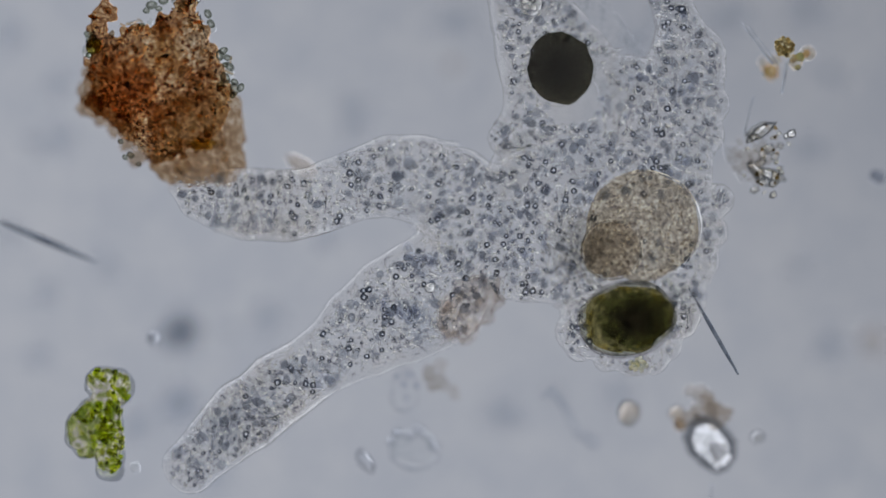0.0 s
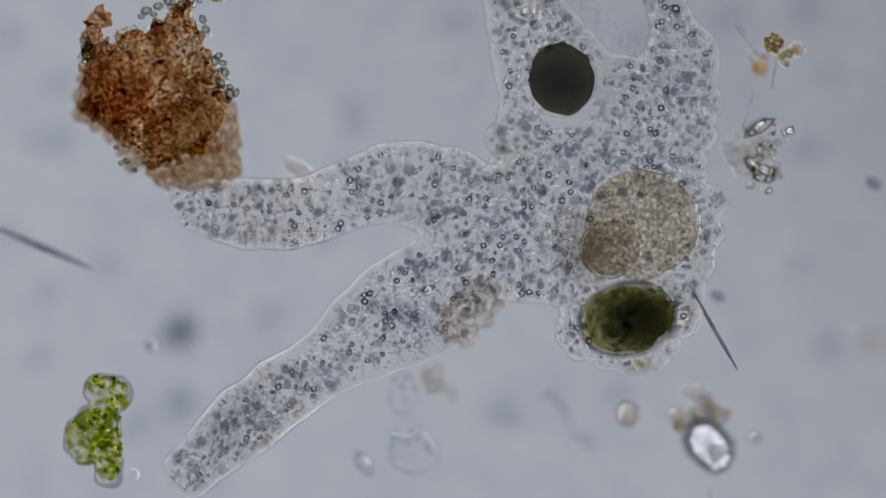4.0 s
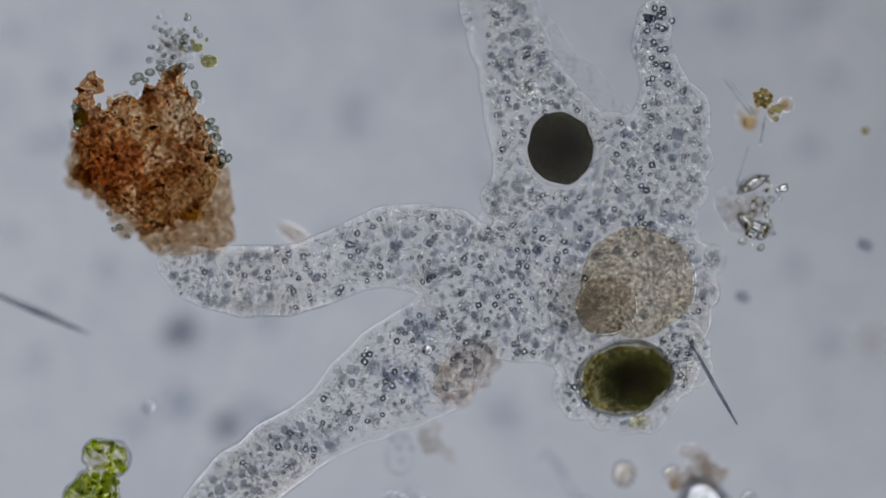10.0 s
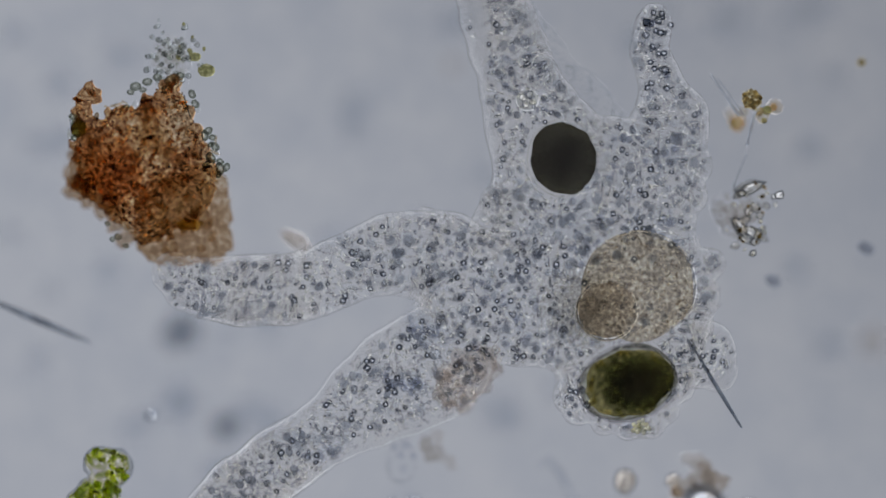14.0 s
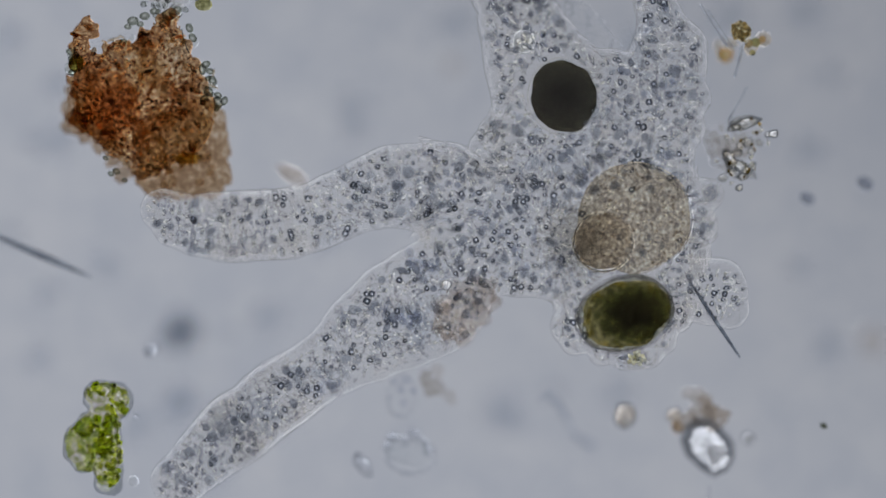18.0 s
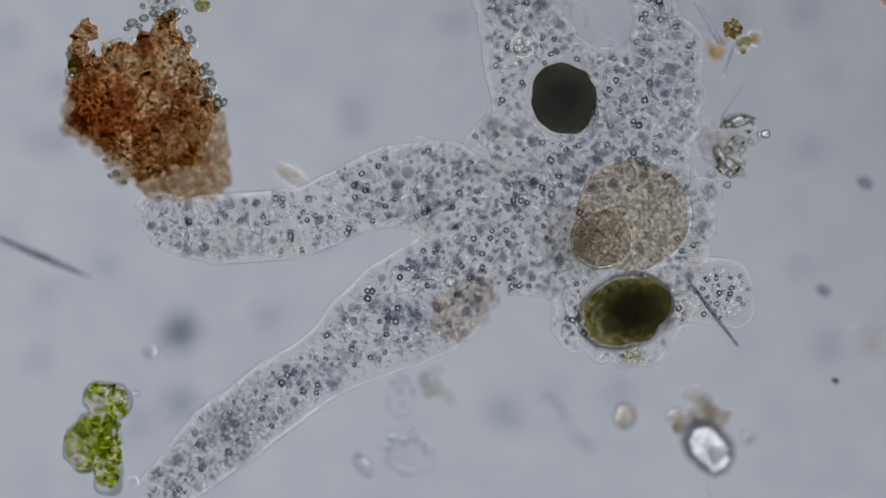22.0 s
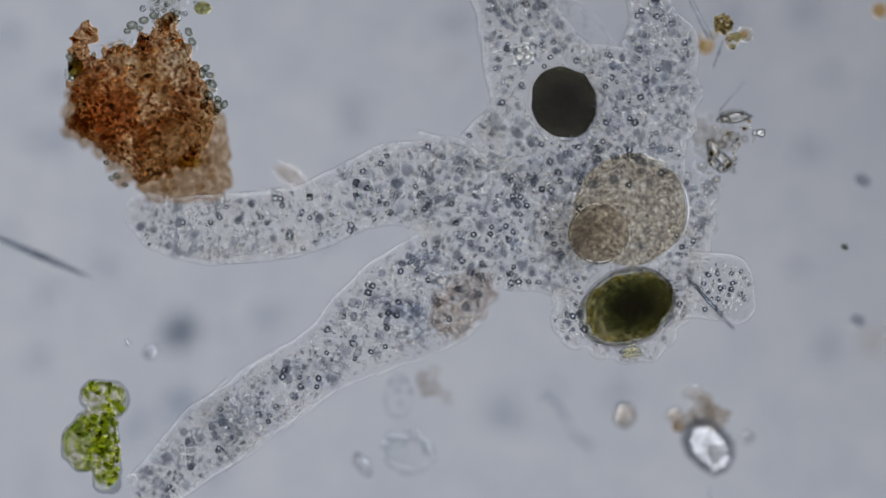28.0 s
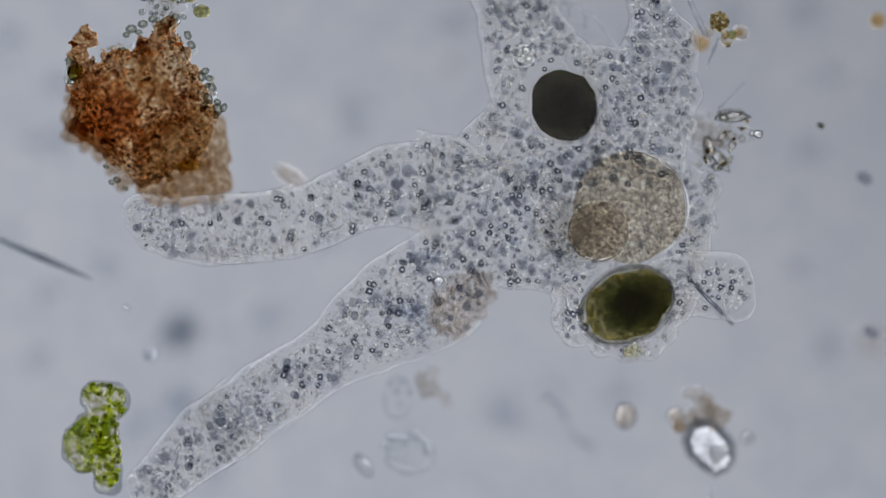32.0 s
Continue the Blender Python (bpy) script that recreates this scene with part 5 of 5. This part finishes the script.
QUARTZ_FLUFF = clear("brown_fluff", 1.03, [(0.40, (0.30, 0.235, 0.17)), (0.6, (0.58, 0.49, 0.40)), (0.9, (0.94, 0.90, 0.85))], 12, 5, radial=(0.02, 0.16, 0.11, 0.08, 0.2))
CRYSTAL_GLASS = clear("crystal_glass", 1.5, [(0.35, (0.84, 0.79, 0.68)), (0.6, (1, 0.99, 0.96))], 16, 4, rough=0.02, share=0.8)
ORANGE_GLASS = clear("orange_glass", 1.42, [(0.3, (0.94, 0.82, 0.68)), (0.7, (1, 0.95, 0.86))], 8, rough=0.12, share=0.7)
ROUGH_QUARTZ = clear("rough_quartz", 1.42, [(0.38, (0.74, 0.74, 0.73)), (0.58, (1, 0.99, 0.97))], 11, 4, rough=0.22, share=0.72)
STRAND = clear("faint_strand", 1.01, [(0.35, (0.88, 0.89, 0.91)), (0.65, (0.98, 0.985, 0.99))], 7, 3)
CHIP = clear("chip", 1.16, [(0.3, (0.80, 0.70, 0.60)), (0.7, (0.98, 0.94, 0.89))], 12, 4, rough=0.2, share=0.6)
SHELL_RIM = clear("shell_rim", 1.085, [(0.3, (0.90, 0.91, 0.92)), (0.7, (1, 1, 1))], 10)


def loose_bits():
    w = facetted("bead", 13, 11, 0.52, QUARTZ, None, "", at(267, 621, .03), 6.1, 0.15, 0.02, 12, 0.8)
    tagged(w, "small bright clear bead resting on the slide", "bead")
    DRIFTERS.append((w, 267, 621, .025, [(0, 0, -6), (6, 0, 0), (9, 0, 0), (13, 0, 0), (32, 0, 6)]))
    s = facetted("mineral_chip", 32, 15, 0.5, CHIP, None, "", at(525, 308, .05), 2.2, 0.3, 0.02, 9, -0.6)
    tagged(s, "pale tan rounded mineral chip", "sand grain")
    DRIFTERS.append((s, 525, 308, .03, [(0, 4, 0), (6, 0, 0), (9, -1, 5), (13, 0, 2), (19, -8, 2), (32, -10, 2)]))
    k = link("empty_shell", blob_mesh("empty_shell", [[(705, 798, 22), (742, 808, 30)]], (728, 806), .05, 18, ((20, 6),), 4, 2), clear("shell_wall", 1.06, [(0.3, (0.9, 0.92, 0.92)), (0.7, (1, 1, 1))], 12, bump=.03, bump_scale=14, share=0.5), None, "", at(728, 806, .06))
    tagged(k, "empty transparent shell of a small organism", "shell")
    bm = bmesh.new()
    hoop(bm, (4 / DIV, -6 / DIV, 0), 44 / DIV, 33 / DIV, 4.5 / DIV, 0.1, math.pi * 0.95, math.pi * 2.2)
    part("rim", bm, SHELL_RIM, k, "clear rounded rim", wet=False).data.shade_flat()
    for x, y, r in ((-28, 24, 10), (-6, 18, 8), (14, 27, 11), (30, 14, 8), (37, 0, 9), (-38, 8, 8), (4, 34, 7)):
        facetted("grain", r, r * 0.85, 0.5, QUARTZ, k, "", (x / DIV, y / DIV, -0.02), x * 0.3, 0.2, 0.02, 10, x)
    DRIFTERS.append((k, 728, 806, .06, [(0, 0, 4), (6, 0, 0), (13, -3, -4), (19, -3, -4), (32, -3, -6)]))
    j = facetted("mineral_chip", 23, 12, 0.5, QUARTZ, None, "", at(643, 832, .04), 3.3, 0.25, 0.025, 11, -0.95, 0.8)
    tagged(j, "elongated clear mineral chip", "sand grain")
    DRIFTERS.append((j, 643, 832, .05, [(0, 0, 4), (6, 0, 0), (13, 0, -4), (32, 2, -6)]))
    f = link("detritus", blob_mesh("detritus", [[(760, 676, 12), (768, 690, 16), (786, 698, 12), (802, 712, 12)], [(775, 660, 8), (768, 676, 12)]], (775, 690), .05, 14, ((9, 6), (24, 8)), 4, 1, .3), BROWN_DARK, None, "", at(775, 690, .05))
    tagged(f, "soft brown flake of detritus", "detritus")
    DRIFTERS.append((f, 775, 690, .05, [(0, 0, 4), (6, 0, 0), (13, 0, -2), (32, -8, -1)]))
    h = link("filament", blob_mesh("filament", [[(962, 712, 8), (975, 704, 10), (992, 722, 9), (1004, 746, 9), (1022, 778, 10), (1050, 796, 14)]], (1004, 746), .02, 8, ((20, 4),), 4, 2), STRAND, None, "", at(1004, 746, .03), wet=False)
    tagged(h, "faint grey curved filament on the slide", "filament")
    DRIFTERS.append((h, 1004, 746, .03, [(0, 0, 6), (6, 0, 0), (13, 0, -3), (32, 0, -5)]))
    p = thing("pale_cell", at(716, 706, .07), "pale clear cell with a few blue-grey droplets", "cell")
    bm = bmesh.new()
    hoop(bm, (0, 0, 0), 24 / DIV, 38 / DIV, 4 / DIV, 0.15, 0.5, 2 * math.pi)
    part("wall", bm, SHELL_RIM, p, "faint clear wall", wet=False).data.shade_flat()
    for x, y, r in ((-4, 12, 7), (18, 10, 7), (2, -14, 8), (6, 28, 9), (-16, 26, 6)):
        part("droplet", one_ball((x / DIV, y / DIV, 0), r / DIV, 2, (1.2, 0.9, 0.7), 0.2, 3, x, y), DEEP, p)
    DRIFTERS.append((p, 716, 706, .07, [(0, 0, 4), (6, 0, 0), (13, 0, -2), (32, -6, -1)]))
    # round cell off by itself
    r = part("round_cell", one_ball((0, 0, 0), 8 / DIV, 3), GOLD, None, "", at(1546, 150, .1))
    tagged(r, "small round golden cell", "cell")
    DRIFTERS.append((r, 1546, 150, .1, [(0, 60, 40), (6, 24, 12), (9, 0, 0), (11.8, -12, -82 + 0), (13, -14, -128 + 0), (16, -16, -190), (19, -16, -230), (32, -10, -260)]))
    e = part("round_cell", one_ball((0, 0, 0), 13 / DIV, 3, (1, 1, .8), .15), ORANGE, None, "", at(1600, -30, .045))
    tagged(e, "blurred pale orange drifting cell", "cell")
    DRIFTERS.append((e, 0, 0, .045, [(0, 1606, -40), (19, 1588, -14), (25, 1570, 8), (28, 1565, 18), (32, 1561, 34)]))
    # swimming specks: seconds, place
    for name, label, rad, mat, rows in (
        ("swimmer", "tiny dark drifting spore", 6, OLIVE_DARK, [(0, 1440, 1090), (9, 1449, 925), (16.5, 1458, 771), (19, 1466, 744), (21, 1476, 700), (23, 1492, 648), (25, 1507, 577), (27.5, 1504, 461), (29, 1494, 397), (30.5, 1487, 326), (32, 1458, 222)]),
        ("swimmer", "tiny clear dark-rimmed drifting spore", 5, CRYSTAL_GRAIN, [(0, 262, 1060), (9, 252, 905), (16.5, 243, 758), (19, 241, 731), (23, 242, 685), (25.5, 234, 650), (28, 230, 609), (32, 226, 545)]),
        ("swimmer", "blurred dark drifting cell", 12, BLURRED_CELL, [(0, 1235, 540), (6, 1292, 525), (9, 1316, 450), (13, 1356, 391), (16.5, 1420, 366), (19, 1442, 350), (23, 1468, 549), (25, 1474, 551), (28, 1527, 570), (32, 1550, 590)]),
        ("swimmer", "blurred dark drifting cell", 13, BLURRED_CELL, [(0, 1555, 330), (6, 1548, 336), (11.8, 1540, 332), (13, 1540, 326), (19, 1538, 327), (23, 1538, 324), (28, 1535, 321), (32, 1538, 316)])):
        o = part(name, one_ball((0, 0, 0), rad / DIV, 3, (1.2, .8, .8), .1, 3, -.6), mat, None, "", at(rows[0][1], rows[0][2], .12 if rad < 8 else .05))
        tagged(o, label, "spore" if rad < 8 else "cell")
        z = .18 if rad < 8 else .03
        DRIFTERS.append((o, 0, 0, z, rows))


OLIVE_DARK = pigment("dark_spore", [(0.35, (0.12, 0.14, 0.10)), (0.65, (0.34, 0.36, 0.26))], 20)


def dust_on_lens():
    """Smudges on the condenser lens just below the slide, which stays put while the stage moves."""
    for i, (u, v, r, mat, name) in enumerate(((313, 590, 40, SMUDGE, "lens_dust"), (393, 762, 25, SMUDGE, "lens_dust"), (180, 478, 22, HAZE, "lens_dust"), (395, 590, 14, HAZE, "lens_dust"), (52, 640, 20, HAZE, "lens_dust"), (905, 755, 26, HAZE, "lens_dust"),
                                         (1420, 480, 20, HAZE, "lens_dust"), (620, 225, 24, HAZE, "lens_dust"), (740, 390, 16, HAZE, "lens_dust"), (985, 700, 18, HAZE, "lens_dust"), (800, 110, 14, BROWN_HAZE, "lens_dust"), (1180, 20, 22, HAZE, "lens_dust"), (40, 250, 18, HAZE, "lens_dust"),
                                         (1480, 620, 26, HAZE, "lens_dust"), (1560, 610, 26, BROWN_HAZE, "lens_dust")  )):
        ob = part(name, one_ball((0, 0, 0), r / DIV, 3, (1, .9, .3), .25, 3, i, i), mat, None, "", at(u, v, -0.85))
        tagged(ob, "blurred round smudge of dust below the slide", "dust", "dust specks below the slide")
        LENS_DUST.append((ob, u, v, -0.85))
    rng = random.Random(64)
    for i in range(26):
        u, v, r = rng.uniform(0, 1568), rng.uniform(0, 882), rng.uniform(16, 46)
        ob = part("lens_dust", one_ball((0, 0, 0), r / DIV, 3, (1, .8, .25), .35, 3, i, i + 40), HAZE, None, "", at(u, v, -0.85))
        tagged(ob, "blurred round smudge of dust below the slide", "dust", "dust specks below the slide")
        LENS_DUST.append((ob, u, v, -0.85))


rusty_clump()
green_alga()
needle("diatom", (-8, 417), (163, 490), 2.6, 1.0, NEEDLE, "slender dark needle-shaped diatom", 0.06, [(0, 3, -8), (3, 1, -5), (6, 0, 0), (9, -2, 1), (13, -2, 3), (19, -2, 2), (28, 0, 3), (32, 0, 4)], 4.2, 0.0)
needle("mineral_needle", (1216, 502), (1306, 660), 0.8, 1.6, NEEDLE, "thin dark needle beside the food ball", 0.36, [(0, -2, 20, 0), (3, 0, 8, 0), (6, 0, 0, 0), (9, 3, -6, 0), (13, 8, -16, 1), (16.5, 4, -17, 3, 10), (19, 2, -22, 5, 20), (23, -2, -36, 9, 30), (28, -6, -50, 13, 38), (32, -8, -56, 15, 40)], 2.4)
golden_cluster()
crystal_heap()
quartz_grain()
loose_bits()
dust_on_lens()


# ---- what moves ----
def drift(ob, u, v, z, rows):
    """Key a thing that rests at (u, v) with rows of seconds, shift right, shift down turn and tilt in degrees."""
    walk(ob, [(r[0], Matrix.Translation(at(u + r[1], v + r[2], z)) @ pose(0, 0, 0, 0, 0, r[3] if len(r) > 3 else 0) @ Matrix.Rotation(radians(r[4] if len(r) > 4 else 0), 4, Vector((0.86, 0.506, 0)))) for r in rows])


def motions():
    d = {
        "tip_west": [(0, 2, -18, -2), (3, 0, -10, -1), (6, 0, 0, 0), (9, -2, 4, 1), (13, -14, 8, 2), (16.5, -26, 11, 3), (19, -42, 14, 3), (23, -48, 16, 3), (28, -64, 18, 3), (32, -70, 18, 3)],
        "mid_west": [(0, -2, -12, -1.8), (3, -1, -6, -.9), (6, 0, 0, 0), (9, 0, 3, .8), (13, -5, 6, 1.8), (16.5, -11, 7, 2.4), (19, -20, 8, 2.8), (23, -23, 8, 3), (28, -30, 9, 3.1), (32, -33, 9, 3.1)],
        "mid_south": [(0, -5, 0), (6, 0, 0), (13, -2, 1), (19, -11, 4), (23, -20, 5), (28, -27, 1), (32, -28, -2)],
        "limb_west": [(0, -6, -7, -1.5), (3, -3, -3, -.8), (6, 0, 0, 0), (9, 1, 2, .6), (13, 3, 3, 1.5), (19, 3, 0, 2.5), (23, 3, -1, 3), (28, 4, -3, 3.2), (32, 4, -3, 3.2)],
        "tip_south": [(0, -4, 0), (6, 0, 0), (9, -2, 2), (13, -8, 6), (19, -24, 14), (23, -44, 22), (28, -58, 20), (32, -62, 18)],
        "limb_south": [(0, -6, 0), (6, 0, 0), (13, 4, -4), (19, 2, -6), (23, 3, -12), (28, 4, -18), (32, 5, -21)],
        "core": [(0, 4, 8), (6, 0, 0), (9, -1, -2), (13, -4, -8), (19, -10, -18), (23, -12, -22), (28, -10, -28), (32, -11, -32)],
        "limb_north": [(0, 8, 0), (6, 0, 0), (13, -5, 0), (19, -8, 2), (32, -8, 4)],
        "limb_east": [(0, 12, 12), (6, 0, 0), (9, -5, -4), (13, -11, -11), (19, -17, -16), (23, -25, -21), (28, -29, -24), (32, -29, -24)],
        "veil": [(0, 10, 4), (6, 0, 0), (13, -6, -2), (19, -12, 0), (32, -16, 0)],
        "cup": [(0, -2, 10), (6, 0, 0), (9, 0, -2), (13, 0, -7), (19, -6, -17), (23, -6, -22), (28, -4, -27), (32, -4, -32)],
        "shoulder": [(0, 20, 22), (6, 14, 14), (9, 8, 8), (13, -6, -4), (17, -18, -10), (19, -24, -12), (25, -36, -14), (32, -46, -14)],
        "lobe": [(0, -100, 40, 8), (6, -90, 30, 5), (9, -80, 20, 4), (11, -52, 0, 2), (13, -32, -2, 0), (16.5, -10, 0, 0), (19, -2, 4, 0), (23, 6, 0, 0), (28, 8, -6, 0), (32, 8, -10, 0)],
    }
    for k, rows in d.items():
        drift(PIECES[k], *PIVOT[k], MID + SINK.get(k, 0), rows)
    drift(ORGANS["nucleus"], 1135, 404, MID + 0.02, [(0, 0, 13), (6, 0, 0), (9, -1, -3), (13, -2, -10), (17, -8, -15), (19, -11, -18), (23, -14, -24), (28, -16, -31), (32, -17, -37)])
    drift(ORGANS["halo"], 1040, 440, MID, [(0, 0, 12), (6, 0, 0), (13, -3, -10), (19, -14, -18), (28, -18, -31), (32, -19, -37)])
    drift(ORGANS["dark"], 996, 154, MID + 0.01, [(0, -7, -17), (6, 0, 0), (9, 1, 6), (13, 4, 10, 4), (19, 4, 19, 6), (23, 5, 21, 8), (28, 6, 28, 10), (32, 6, 32, 12)])
    drift(ORGANS["green"], 1112, 572, MID + 0.01, [(0, -4, 10, 0), (6, 0, 0, 0), (9, 0, -1, 0), (13, 4, -7, 3), (19, -3, -16, 6), (23, 0, -22, 9), (28, 3, -27, 12), (32, 2, -32, 14)])
    drift(ORGANS["ring"], 937, 44, MID + 0.02, [(0, -2, -20, 0), (6, 0, 0, 0), (9, 0, 13, 10), (13, 0, 16, 20), (16.5, -5, 27, 40), (19, -8, 34, 60), (23, -10, 40, 80), (28, -7, 52, 100), (32, -7, 55, 110)])
    drift(ORGANS["under"], 1135, 650, MID, [(0, -8, 12), (6, 0, 0), (13, 2, -8), (19, -8, -16), (28, -13, -26), (32, -12, -30)])
    drift(ORGANS["patch"], 828, 560, MID - 0.17, [(0, -2, 2), (6, 0, 0), (13, 0, -6), (19, -4, -12), (28, -8, -22), (32, -10, -24)])
    drift(ORGANS["bright"], 755, 522, MID + 0.08, [(0, 4, 4), (6, 0, 0), (9, 6, -2), (13, 14, -8), (19, 40, -18), (22, 44, -24), (25, 42, -26), (28, 30, -24), (32, 24, -24)])
    # streaming of the cytoplasm: granules slip along inside the arms
    flow = {"tip_west": (52, 4), "mid_west": (44, 0), "limb_west": (22, -4), "tip_south": (30, -24), "mid_south": (26, -18), "limb_south": (8, -12), "core": (-8, 6), "limb_north": (3, 26)}
    rng = random.Random(13)
    for ob, w, x, y, z, r in STREAM:
        if w in flow:
            k, turn = rng.uniform(0.35, 1.0), rng.uniform(-40, 40)
            fx, fy = flow[w]
            spin = ob.rotation_euler.z
            walk(ob, [(s, Matrix.Translation((x + fx * k * q / DIV, y - fy * k * q / DIV, z)) @ pose(0, 0, 0, 0, 0, math.degrees(spin) + turn * q)) for s, q in ((0, 0), (9, 0.12), (19, 0.5), (32, 1))])
    for ob, u, v, z, rows in DRIFTERS:
        drift(ob, u, v, z, rows)
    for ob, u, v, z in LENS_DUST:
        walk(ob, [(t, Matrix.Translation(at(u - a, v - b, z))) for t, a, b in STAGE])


motions()
